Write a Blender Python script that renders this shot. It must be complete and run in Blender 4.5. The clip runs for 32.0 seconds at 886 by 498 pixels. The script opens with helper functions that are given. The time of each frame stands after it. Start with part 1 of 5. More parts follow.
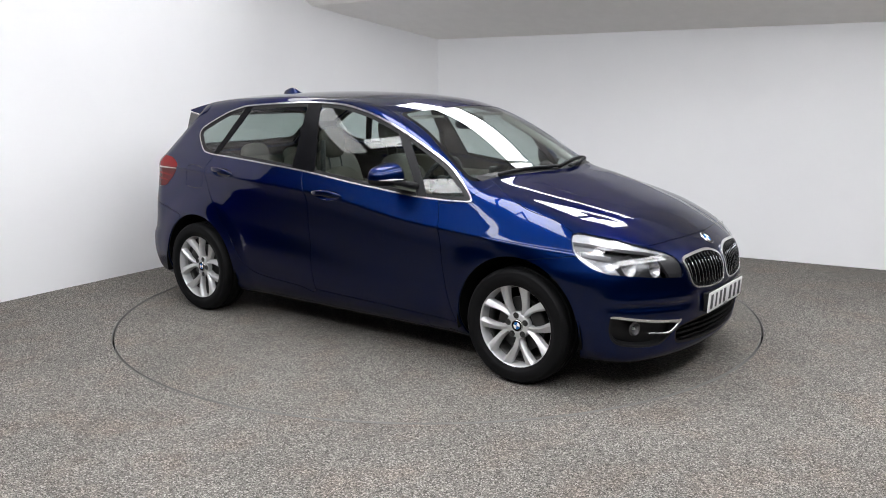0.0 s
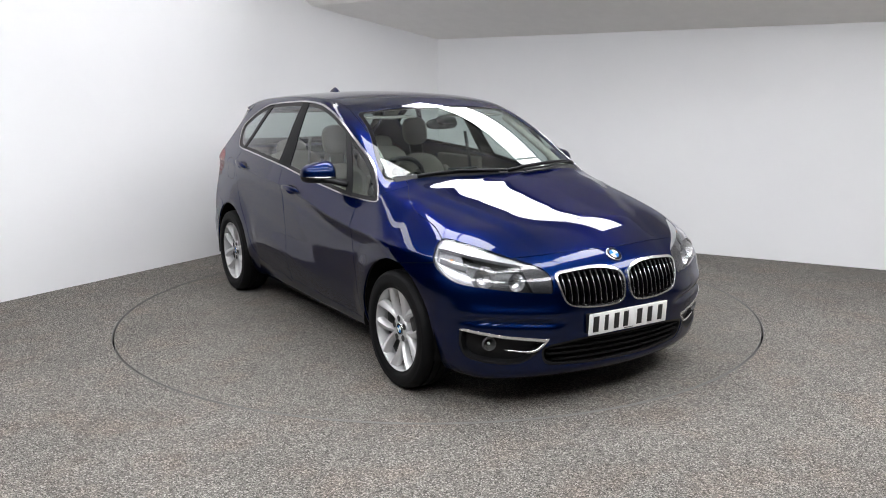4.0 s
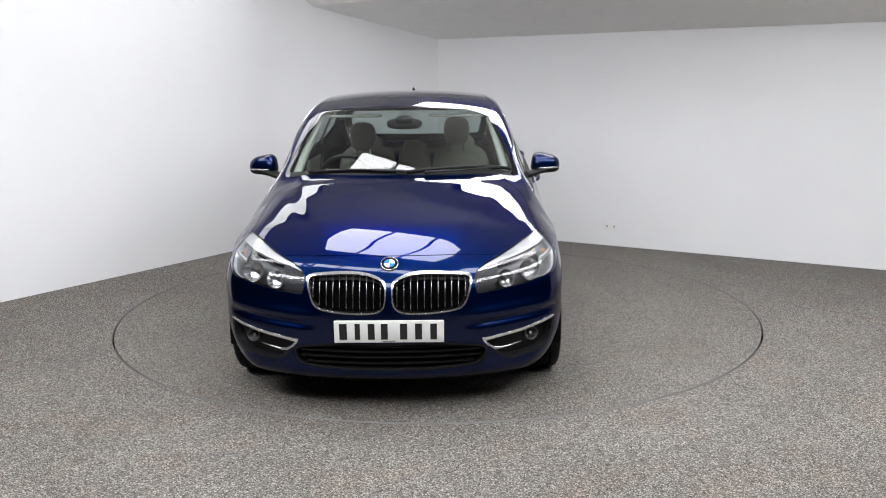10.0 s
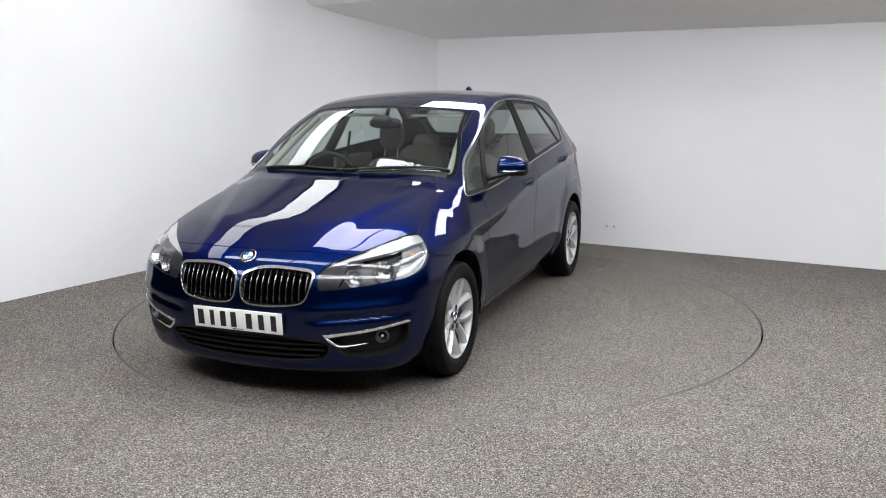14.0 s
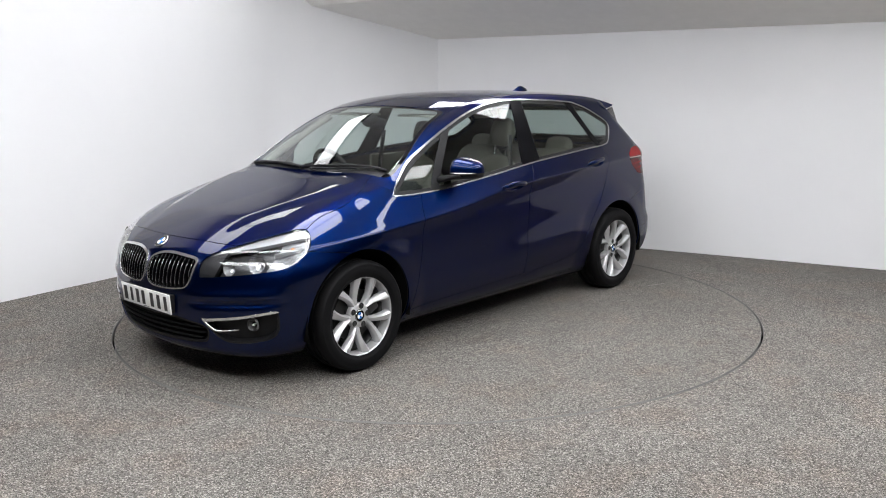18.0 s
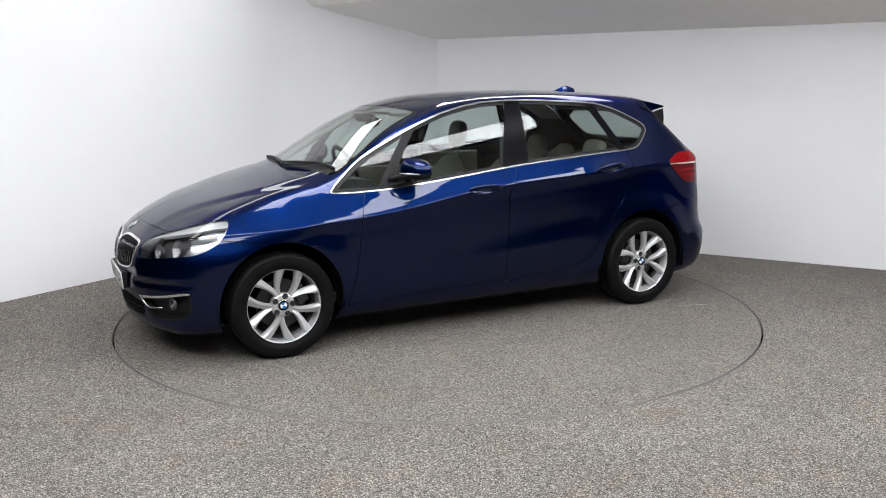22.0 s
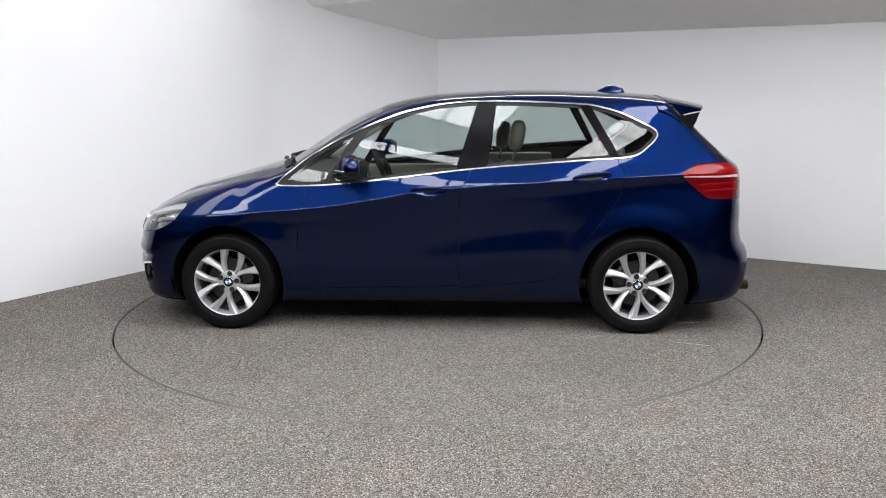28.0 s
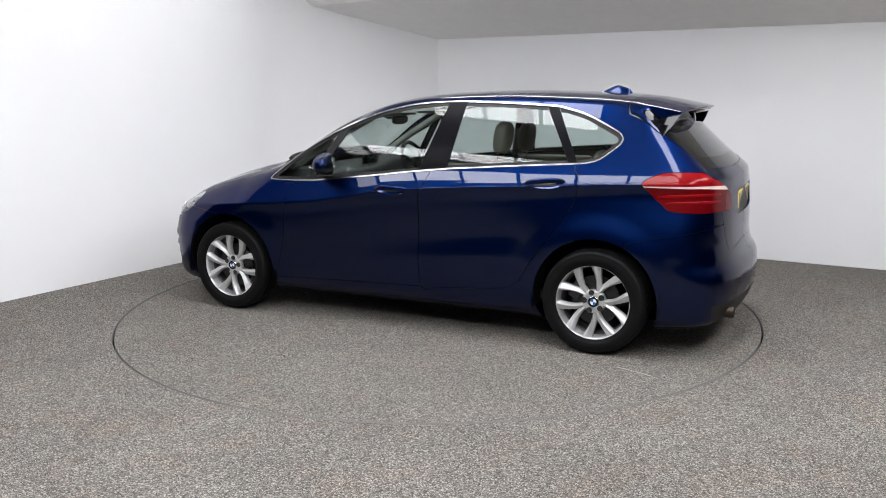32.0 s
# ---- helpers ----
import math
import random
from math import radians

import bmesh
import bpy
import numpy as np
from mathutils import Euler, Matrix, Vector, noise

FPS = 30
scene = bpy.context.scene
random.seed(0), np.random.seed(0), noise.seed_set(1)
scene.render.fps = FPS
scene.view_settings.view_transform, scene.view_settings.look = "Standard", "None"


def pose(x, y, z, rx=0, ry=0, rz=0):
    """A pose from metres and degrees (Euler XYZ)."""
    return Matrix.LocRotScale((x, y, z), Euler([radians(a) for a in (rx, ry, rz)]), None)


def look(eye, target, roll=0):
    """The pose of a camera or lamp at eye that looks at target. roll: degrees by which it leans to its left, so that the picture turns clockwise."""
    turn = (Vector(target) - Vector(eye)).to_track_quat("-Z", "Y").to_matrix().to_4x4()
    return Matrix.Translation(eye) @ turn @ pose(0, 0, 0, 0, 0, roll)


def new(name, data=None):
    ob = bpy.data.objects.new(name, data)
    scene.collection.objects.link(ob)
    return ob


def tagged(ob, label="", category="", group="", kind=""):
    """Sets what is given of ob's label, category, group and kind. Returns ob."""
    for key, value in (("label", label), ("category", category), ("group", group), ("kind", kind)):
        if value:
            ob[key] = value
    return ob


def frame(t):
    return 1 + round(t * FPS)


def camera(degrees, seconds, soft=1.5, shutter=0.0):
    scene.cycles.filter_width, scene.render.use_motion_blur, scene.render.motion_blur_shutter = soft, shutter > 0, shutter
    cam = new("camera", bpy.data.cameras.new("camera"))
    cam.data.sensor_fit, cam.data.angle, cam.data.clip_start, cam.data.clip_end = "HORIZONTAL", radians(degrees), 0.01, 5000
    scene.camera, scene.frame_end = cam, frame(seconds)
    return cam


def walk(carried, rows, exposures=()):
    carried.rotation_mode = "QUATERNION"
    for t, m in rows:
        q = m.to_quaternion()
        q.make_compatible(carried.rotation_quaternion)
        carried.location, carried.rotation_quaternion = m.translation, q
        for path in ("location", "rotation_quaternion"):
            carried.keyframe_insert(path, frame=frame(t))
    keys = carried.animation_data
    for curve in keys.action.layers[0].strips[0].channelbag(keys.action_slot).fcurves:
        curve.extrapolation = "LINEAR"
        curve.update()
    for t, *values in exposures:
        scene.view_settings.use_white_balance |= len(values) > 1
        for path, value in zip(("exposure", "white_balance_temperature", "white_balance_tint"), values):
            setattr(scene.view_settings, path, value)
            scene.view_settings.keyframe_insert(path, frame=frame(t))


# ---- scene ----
EYE, AIM = (0.0, -6.047, 1.573), (0.0367, -0.1531, 0.4501)
cam = camera(54.87, 32.0, soft=1.0)
walk(cam, [(0.0, look(EYE, AIM, -0.45)), (32.0, look(EYE, AIM, -0.45))])

# ---- world ----
world = bpy.data.worlds.new("world")
scene.world = world
world.use_nodes = True
world.node_tree.nodes["Background"].inputs[0].default_value = (0.5, 0.52, 0.55, 1)
world.node_tree.nodes["Background"].inputs[1].default_value = 0.05
LIGHT = 14.3
scene.view_settings.exposure = 0.06


# ---- materials ----
class Nodes:
    """A node tree with one Principled surface."""

    def __init__(self, name, **values):
        self.mat = bpy.data.materials.new(name)
        self.mat.use_nodes = True
        self.tree = self.mat.node_tree
        self.bsdf = self.tree.nodes["Principled BSDF"]
        for key, value in values.items():
            self.put(key.replace("_", " "), value)

    def put(self, key, value):
        socket = self.bsdf.inputs[key]
        if isinstance(value, bpy.types.NodeSocket):
            self.tree.links.new(value, socket)
        else:
            socket.default_value = (*value, 1) if isinstance(value, tuple) and len(value) == 3 else value

    def add(self, kind, sockets=(), **values):
        n = self.tree.nodes.new(kind)
        for key, value in values.items():
            setattr(n, key, value)
        for key, value in dict(sockets).items():
            if isinstance(value, bpy.types.NodeSocket):
                self.tree.links.new(value, n.inputs[key])
            else:
                n.inputs[key].default_value = value
        return n

    def place(self):
        return self.add("ShaderNodeTexCoord").outputs["Object"]

    def noise(self, scale, detail=3.0, rough=0.55, where=None):
        return self.add("ShaderNodeTexNoise", {"Vector": where or self.place(), "Scale": scale, "Detail": detail, "Roughness": rough}).outputs["Fac"]

    def ramp(self, fac, *stops):
        n = self.add("ShaderNodeValToRGB", {"Fac": fac})
        e = n.color_ramp.elements
        while len(e) < len(stops):
            e.new(0.5)
        for k, (at, col) in zip(e, stops):
            k.position, k.color = at, (*col, 1) if isinstance(col, tuple) else (col, col, col, 1)
        return n.outputs["Color"]

    def mix(self, fac, a, b, blend="MIX"):
        n = self.add("ShaderNodeMix", data_type="RGBA", blend_type=blend)
        for key, value in ((0, fac), (6, a), (7, b)):
            if isinstance(value, bpy.types.NodeSocket):
                self.tree.links.new(value, n.inputs[key])
            else:
                n.inputs[key].default_value = (*value, 1) if isinstance(value, tuple) else value
        return n.outputs[2]

    def bump(self, height, strength, distance):
        self.put("Normal", self.add("ShaderNodeBump", {"Height": height, "Strength": strength, "Distance": distance}).outputs["Normal"])


def plain(name, colour, rough, metal=0.0, grain=0.0, scale=200.0, spread=0.12, **more):
    """A surface of one colour with fine variation in tone and gloss, and an optional grain."""
    m = Nodes(name, Roughness=rough, Metallic=metal, **more)
    n = m.noise(9.0, 4.0)
    lo, hi = tuple(c * (1 - spread) for c in colour), tuple(min(1, c * (1 + spread)) for c in colour)
    m.put("Base Color", m.ramp(n, (0.3, lo), (0.7, hi)))
    if grain:
        m.bump(m.noise(scale, 3.0), grain, 0.001)
    return m.mat


def paint():
    m = Nodes("blue_metallic_paint", Metallic=1.0, Roughness=0.36, Specular_Tint=(0.02, 0.06, 0.32), Coat_Weight=1.0, Coat_Roughness=0.012, Coat_IOR=1.37)
    fleck = m.add("ShaderNodeTexVoronoi", {"Vector": m.place(), "Scale": 900.0})
    m.put("Base Color", m.mix(m.ramp(fleck.outputs["Distance"], (0.2, 1.0), (0.7, 0.0)), (0.0004, 0.0053, 0.040), (0.0010, 0.0146, 0.090)))
    return m.mat


def glass(name, tint, gloss=0.036):
    """A thin pane: clear through, with a mirror image by Fresnel."""
    m = Nodes(name)
    out = m.tree.nodes["Material Output"]
    clear = m.add("ShaderNodeBsdfTransparent", {"Color": (*tint, 1)})
    shine = m.add("ShaderNodeBsdfGlossy", {"Color": (1, 1, 1, 1), "Roughness": 0.01})
    edge = m.add("ShaderNodeLayerWeight", {"Blend": 0.5}).outputs["Facing"]
    steep = m.add("ShaderNodeMath", {0: edge, 1: 4.5}, operation="POWER").outputs[0]
    fac = m.add("ShaderNodeMath", {0: steep, 1: 1 - gloss, 2: gloss}, operation="MULTIPLY_ADD").outputs[0]
    both = m.add("ShaderNodeMixShader", {"Fac": fac, 1: clear.outputs[0], 2: shine.outputs[0]})
    m.tree.links.new(both.outputs[0], out.inputs["Surface"])
    m.tree.nodes.remove(m.bsdf)
    return m.mat


def carpet(name, dark, mid, pale, size):
    """Short loop carpet with pale and dark specks and faint worn patches."""
    m = Nodes(name, Roughness=0.95, Specular_IOR_Level=0.15)
    where = m.place()
    cell = m.add("ShaderNodeTexVoronoi", {"Vector": where, "Scale": size})
    tone = m.add("ShaderNodeSeparateColor", {"Color": cell.outputs["Color"]}).outputs["Red"]
    speck = m.ramp(tone, (0.0, dark), (0.22, dark), (0.42, mid), (0.72, mid), (0.95, pale))
    fine = m.noise(size * 2.2, 2.0, 0.6, where)
    speck = m.mix(0.25, speck, m.ramp(fine, (0.32, dark), (0.5, mid), (0.68, pale)))
    wear = m.ramp(m.noise(1.1, 5.0, 0.6, where), (0.3, 0.86), (0.7, 1.07))
    tinge = m.ramp(m.noise(3.0, 4.0, 0.6, where), (0.34, (0.985, 1.0, 1.0)), (0.5, (1.0, 1.0, 1.0)), (0.68, (1.05, 0.985, 0.945)))
    m.put("Base Color", m.mix(1.0, m.mix(1.0, speck, wear, "MULTIPLY"), tinge, "MULTIPLY"))
    m.bump(cell.outputs["Distance"], 0.7, 0.004)
    return m.mat


def white_wall():
    m = Nodes("matt_white_wall_paint", Roughness=0.85, Specular_IOR_Level=0.25)
    m.put("Base Color", m.ramp(m.noise(0.9, 5.0, 0.6), (0.3, (0.80, 0.80, 0.815)), (0.7, (0.83, 0.83, 0.84))))
    m.bump(m.noise(160.0, 2.0), 0.08, 0.001)
    return m.mat


def glow(name, strength, colour):
    m = Nodes(name, Base_Color=(0.8, 0.8, 0.8), Roughness=0.6)
    m.put("Emission Color", colour)
    m.put("Emission Strength", strength)
    return m.mat


PAINT = paint()
GLASS = glass("tinted_car_glass", (0.70, 0.775, 0.75))
SCREEN = glass("windscreen_glass", (0.74, 0.81, 0.785), 0.055)
LENS = glass("clear_lamp_lens", (0.93, 0.94, 0.95), 0.04)
CHROME = Nodes("satin_chrome", Base_Color=(0.42, 0.42, 0.43), Metallic=1.0, Roughness=0.24).mat
BRIGHT = Nodes("polished_chrome", Base_Color=(0.70, 0.70, 0.71), Metallic=0.9, Roughness=0.16).mat
ALLOY = plain("silver_alloy_lacquer", (0.52, 0.52, 0.525), 0.38, 0.45, spread=0.06, Coat_Weight=0.5, Coat_Roughness=0.1)
# alloy darkened to hold the shade inside the wheel barrel
SHADED_ALLOY = plain("shaded_barrel_alloy", (0.075, 0.074, 0.073), 0.5, 0.3, spread=0.25)
TYRE = plain("black_tyre_rubber", (0.0045, 0.0045, 0.005), 0.6, grain=0.3, scale=300, Specular_IOR_Level=0.12)
BLACK = plain("matt_black_plastic", (0.008, 0.008, 0.009), 0.5, grain=0.25, scale=400, Specular_IOR_Level=0.25)
GLOSSY = plain("gloss_black_trim", (0.003, 0.003, 0.004), 0.03, Specular_IOR_Level=0.25)
POST = plain("black_pillar_film", (0.005, 0.005, 0.006), 0.22, Specular_IOR_Level=0.03)
VOID = plain("dark_underbody", (0.004, 0.004, 0.004), 0.85, Specular_IOR_Level=0.1)
CABIN = plain("dark_cabin_plastic", (0.022, 0.021, 0.021), 0.6, grain=0.3, scale=350)
LEATHER = plain("beige_seat_leather", (0.19, 0.172, 0.145), 0.55, grain=0.5, scale=250)
LINING = plain("pale_headlining_cloth", (0.30, 0.295, 0.27), 0.9, grain=0.4, scale=600)
SMOKE = plain("smoked_lamp_housing", (0.075, 0.075, 0.08), 0.35)
CUP = plain("lamp_bowl_silver", (0.085, 0.085, 0.088), 0.3, 0.5, spread=0.3)
MIRRORED = plain("lamp_reflector_silver", (0.50, 0.50, 0.51), 0.22, 0.9, spread=0.25)
TINTED = plain("smoked_lamp_panel", (0.022, 0.022, 0.024), 0.3, Specular_IOR_Level=0.3)
SILVER = plain("silvered_lamp_trim", (0.50, 0.505, 0.52), 0.30, 0.6, spread=0.08)
IRON = plain("brake_disc_iron", (0.055, 0.055, 0.055), 0.45, 0.8)
BRONZE = plain("heat_stained_steel", (0.05, 0.038, 0.028), 0.45, 0.8, spread=0.3)
FACET = plain("silvered_side_facets", (0.30, 0.30, 0.31), 0.25, 0.8, spread=0.3)
RED = plain("red_lamp_plastic", (0.21, 0.002, 0.004), 0.25, spread=0.05, Specular_IOR_Level=0.06, Coat_Weight=0.25, Coat_Roughness=0.02)
DEEPRED = plain("dark_red_lamp_plastic", (0.10, 0.0015, 0.003), 0.25, spread=0.05, Specular_IOR_Level=0.06, Coat_Weight=0.25, Coat_Roughness=0.03)
PINK = plain("pale_lamp_strip", (0.75, 0.55, 0.52), 0.15, spread=0.04, Coat_Weight=0.6)
AMBER = plain("amber_bulb", (0.7, 0.22, 0.02), 0.2)
PLATE = plain("white_number_plate", (0.78, 0.78, 0.77), 0.3, spread=0.03)
REARGLASS = glass("dark_rear_glass", (0.46, 0.52, 0.50))
YELLOW = plain("yellow_number_plate", (0.72, 0.52, 0.08), 0.3, spread=0.03)
INK = plain("black_plate_ink", (0.012, 0.012, 0.012), 0.4)
BLUE = plain("roundel_blue", (0.02, 0.14, 0.42), 0.2, spread=0.03)
WHITE = plain("white_plastic", (0.8, 0.8, 0.8), 0.35, spread=0.03)
WALL = white_wall()
CEIL = plain("grey_white_ceiling_paint", (0.90, 0.885, 0.86), 0.9, spread=0.02)
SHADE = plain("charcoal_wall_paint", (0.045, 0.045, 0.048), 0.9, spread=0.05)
FLOOR = carpet("speckled_grey_carpet", (0.032, 0.0293, 0.026), (0.137, 0.1275, 0.1160), (0.385, 0.362, 0.333), 190.0)
DISC = carpet("turntable_carpet", (0.036, 0.033, 0.0295), (0.140, 0.1305, 0.118), (0.350, 0.330, 0.303), 185.0)
STEEL = Nodes("dull_steel_edge", Base_Color=(0.14, 0.135, 0.13), Metallic=0.4, Roughness=0.65).mat
CHALK = plain("chalk_mark", (0.34, 0.325, 0.30), 0.9, spread=0.3)
LAMP = glow("light_panel_diffuser", LIGHT, (0.96, 0.97, 1.0, 1))
FAINT = glow("low_panel_diffuser", LIGHT * 0.4, (0.98, 0.985, 1.0, 1))


# ---- mesh helpers ----
def put_mesh(name, bm, material, parent=None, label="", smooth_faces=True):
    data = bpy.data.meshes.new(name)
    bm.normal_update()
    for f in bm.faces:
        f.smooth = smooth_faces
    bm.to_mesh(data)
    bm.free()
    data.materials.append(material)
    ob = new(name, data)
    if parent:
        ob.parent = parent
    if label:
        ob["label"] = label
    return ob


def part(name, bm, material, parent, label="", smooth_faces=True):
    """One mesh object under a thing or a part."""
    return put_mesh(name, bm, material, parent, label, smooth_faces)


def thing(name, label, category, group="", at=None):
    ob = new(name)
    ob.empty_display_size = 0.2
    if at is not None:
        ob.matrix_basis = at
    return tagged(ob, label, category, group)


def sharp(ob, angle=35):
    ob.data.set_sharp_from_angle(angle=radians(angle))
    return ob


def box(bm, x0, x1, y0, y1, z0, z1, bevel=0.0, m=None, steps=2):
    made = bmesh.ops.create_cube(bm, size=1.0)["verts"]
    bmesh.ops.transform(bm, verts=made, matrix=Matrix.LocRotScale(((x0 + x1) / 2, (y0 + y1) / 2, (z0 + z1) / 2), None, (x1 - x0, y1 - y0, z1 - z0)))
    if bevel:
        edges = list({e for v in made for e in v.link_edges})
        made = bmesh.ops.bevel(bm, geom=edges, offset=bevel, segments=steps, affect="EDGES", profile=0.5)["verts"]
    if m is not None:
        bmesh.ops.transform(bm, verts=list(set(made)), matrix=m)
    return bm


def lathe(profile, n=64, axis="y", closed=False):
    """Turns (r, a) points round the axis; a runs along it."""
    bm = bmesh.new()
    rings = []
    for r, a in profile:
        ring = []
        for k in range(n):
            c, s = math.cos(2 * math.pi * k / n) * r, math.sin(2 * math.pi * k / n) * r
            ring.append(bm.verts.new((c, a, s) if axis == "y" else (c, s, a) if axis == "z" else (a, c, s)))
        rings.append(ring)
    pairs = list(zip(rings, rings[1:])) + ([(rings[-1], rings[0])] if closed else [])
    for p, q in pairs:
        for k in range(n):
            bm.faces.new((p[k], p[(k + 1) % n], q[(k + 1) % n], q[k]))
    bmesh.ops.recalc_face_normals(bm, faces=bm.faces)
    return bm


def sweep(points, section, bm=None, caps=True, up=(0, 0, 1), scales=None):
    """Runs a closed section (u, v) along points; u lies across, v along up."""
    bm = bm or bmesh.new()
    P = [Vector(p) for p in points]
    rings = []
    for i, p in enumerate(P):
        d = (P[min(i + 1, len(P) - 1)] - P[max(i - 1, 0)]).normalized()
        a = d.cross(Vector(up)).normalized()
        b = a.cross(d)
        k = scales[i] if scales else 1.0
        rings.append([bm.verts.new(p + a * u * k + b * v * k) for u, v in section])
    n = len(section)
    for p, q in zip(rings, rings[1:]):
        for k in range(n):
            bm.faces.new((p[k], p[(k + 1) % n], q[(k + 1) % n], q[k]))
    if caps:
        bm.faces.new(rings[0][::-1])
        bm.faces.new(rings[-1])
    bmesh.ops.recalc_face_normals(bm, faces=bm.faces)
    return bm


def oval(a, b, n=12, power=2.0):
    out = []
    for k in range(n):
        c, s = math.cos(2 * math.pi * k / n), math.sin(2 * math.pi * k / n)
        out.append((a * math.copysign(abs(c) ** (2 / power), c), b * math.copysign(abs(s) ** (2 / power), s)))
    return out


def blob(cx, cy, cz, a, b, c, power=2.5, n=24, m=None, bm=None):
    """A rounded block: a superellipsoid."""
    bm = bm or bmesh.new()
    made = bmesh.ops.create_uvsphere(bm, u_segments=n, v_segments=n // 2, radius=1.0)["verts"]
    for v in made:
        d = sum(abs(k) ** power for k in v.co) ** (-1 / power)
        v.co = Vector((cx + v.co.x * d * a, cy + v.co.y * d * b, cz + v.co.z * d * c))
    if m is not None:
        bmesh.ops.transform(bm, verts=made, matrix=m)
    return bm


# ---- the room ----
def slab(name, a, b, z0, z1, thick, material):
    """An upright wall from a to b, its inner face on the line a-b, thickness to its right-hand side."""
    d = (Vector(b) - Vector(a)).normalized()
    n = Vector((d.y, -d.x)) * thick
    bm = bmesh.new()
    foot = [Vector(a), Vector(b), Vector(b) + n, Vector(a) + n]
    lo = [bm.verts.new((p.x, p.y, z0)) for p in foot]
    hi = [bm.verts.new((p.x, p.y, z1)) for p in foot]
    bm.faces.new(lo[::-1]), bm.faces.new(hi)
    for k in range(4):
        bm.faces.new((lo[k], lo[(k + 1) % 4], hi[(k + 1) % 4], hi[k]))
    bmesh.ops.recalc_face_normals(bm, faces=bm.faces)
    return tagged(put_mesh(name, bm, material, smooth_faces=False), kind="structure")


def curved_wall(name, line, z0, z1, thick, material):
    """An upright wall along a bent line, its thickness to the right-hand side."""
    bm = bmesh.new()
    rows = []
    for k, p in enumerate(line):
        d = (line[min(k + 1, len(line) - 1)] - line[max(k - 1, 0)]).normalized()
        o = p + Vector((d.y, -d.x)) * thick
        rows.append([bm.verts.new((a.x, a.y, z)) for a, z in ((p, z0), (p, z1), (o, z1), (o, z0))])
    for p, q in zip(rows, rows[1:]):
        for k in range(4):
            bm.faces.new((p[k], p[(k + 1) % 4], q[(k + 1) % 4], q[k]))
    bm.faces.new(rows[0][::-1]), bm.faces.new(rows[-1])
    bmesh.ops.recalc_face_normals(bm, faces=bm.faces)
    return tagged(sharp(put_mesh(name, bm, material), 30), kind="structure")


TAU, NRM = Vector((0.8590, -0.5120)), Vector((0.5120, 0.8590))   # along the right wall, and towards it
CORNER_A, CORNER_B = Vector((-1.535, 2.930)), Vector((0.020, 3.328))
LEFT = Vector((-0.5445, -0.8388))
HIGH, LOW = 3.06, 2.067


def room():
    slab("wall_east", CORNER_B + TAU * 8.0, CORNER_B, 0, HIGH + 0.6, 0.12, WALL)
    way = (CORNER_B - CORNER_A).normalized()
    p, q = CORNER_A + way * 0.42, CORNER_A + LEFT * 0.42
    bend = [p * (1 - u) ** 2 + CORNER_A * 2 * u * (1 - u) + q * u * u for u in [k / 20 for k in range(21)]]
    curved_wall("wall_west", [CORNER_B, *bend, CORNER_A + LEFT * 3.75], 0, HIGH + 0.6, 0.12, WALL)
    # the dark hall beyond the white partitions
    hall = [Vector(p) for p in ((-11, 6), (-11, -12), (10.5, -12), (10.5, 6))]
    for name, a, b in (("wall_far_west", hall[0], hall[1]), ("wall_south", hall[1], hall[2]), ("wall_far_east", hall[2], hall[3]), ("wall_north", hall[3], hall[0])):
        slab(name, b, a, 0, HIGH + 0.6, 0.12, SHADE)
    # the floor: one sheet with a round hole for the turntable
    bm = bmesh.new()
    rings = [[bm.verts.new((r * math.cos(2 * math.pi * k / 180), r * math.sin(2 * math.pi * k / 180), z)) for k in range(180)]
             for r, z in ((2.230, -0.05), (2.230, 0.0), (4.0, 0.0), (16.0, 0.0))]
    for p, q in zip(rings, rings[1:]):
        for k in range(180):
            bm.faces.new((p[k], p[(k + 1) % 180], q[(k + 1) % 180], q[k]))
    bmesh.ops.recalc_face_normals(bm, faces=bm.faces)
    tagged(put_mesh("floor", bm, FLOOR, smooth_faces=False), "speckled grey loop-pile carpet round the turntable", kind="structure")
    tagged(put_mesh("floor_trim", lathe([(2.2285, -0.03), (2.2285, 0.003), (2.2315, 0.003), (2.2315, -0.03)], 180, "z"), STEEL), "thin steel edge round the turntable opening", kind="structure")
    bm = lathe([(0.001, -0.06), (2.4, -0.06)], 90, "z")
    tagged(put_mesh("floor_pit", bm, VOID), kind="structure")
    # ceiling: a soffit that rises from the east wall, then a flat field
    def strip(name, d0, z0, d1, z1, material):
        bm = bmesh.new()
        p, q = CORNER_B - NRM * d0, CORNER_B - NRM * d1
        low = [bm.verts.new((*(p + TAU * s), z0)) for s in (-13, 13)]
        top = [bm.verts.new((*(q + TAU * s), z1)) for s in (-13, 13)]
        lift = [bm.verts.new((v.co.x, v.co.y, v.co.z + 0.1)) for v in (*low, *top)]
        bm.faces.new((low[0], low[1], top[1], top[0]))
        bm.faces.new((lift[0], lift[2], lift[3], lift[1]))
        bm.faces.new((low[0], lift[0], lift[1], low[1])), bm.faces.new((top[0], top[1], lift[3], lift[2]))
        bm.faces.new((low[0], top[0], lift[2], lift[0])), bm.faces.new((low[1], lift[1], lift[3], top[1]))
        bmesh.ops.recalc_face_normals(bm, faces=bm.faces)
        return tagged(put_mesh(name, bm, material, smooth_faces=False), "grey-white painted ceiling", kind="structure")
    strip("ceiling_soffit", 0.0, LOW, 0.95, LOW + 0.344 * 0.95, CEIL)
    strip("ceiling_slope", 0.95, LOW + 0.344 * 0.95, 1.75, HIGH, CEIL)
    strip("ceiling", 1.75, HIGH, 16.0, HIGH, CEIL)


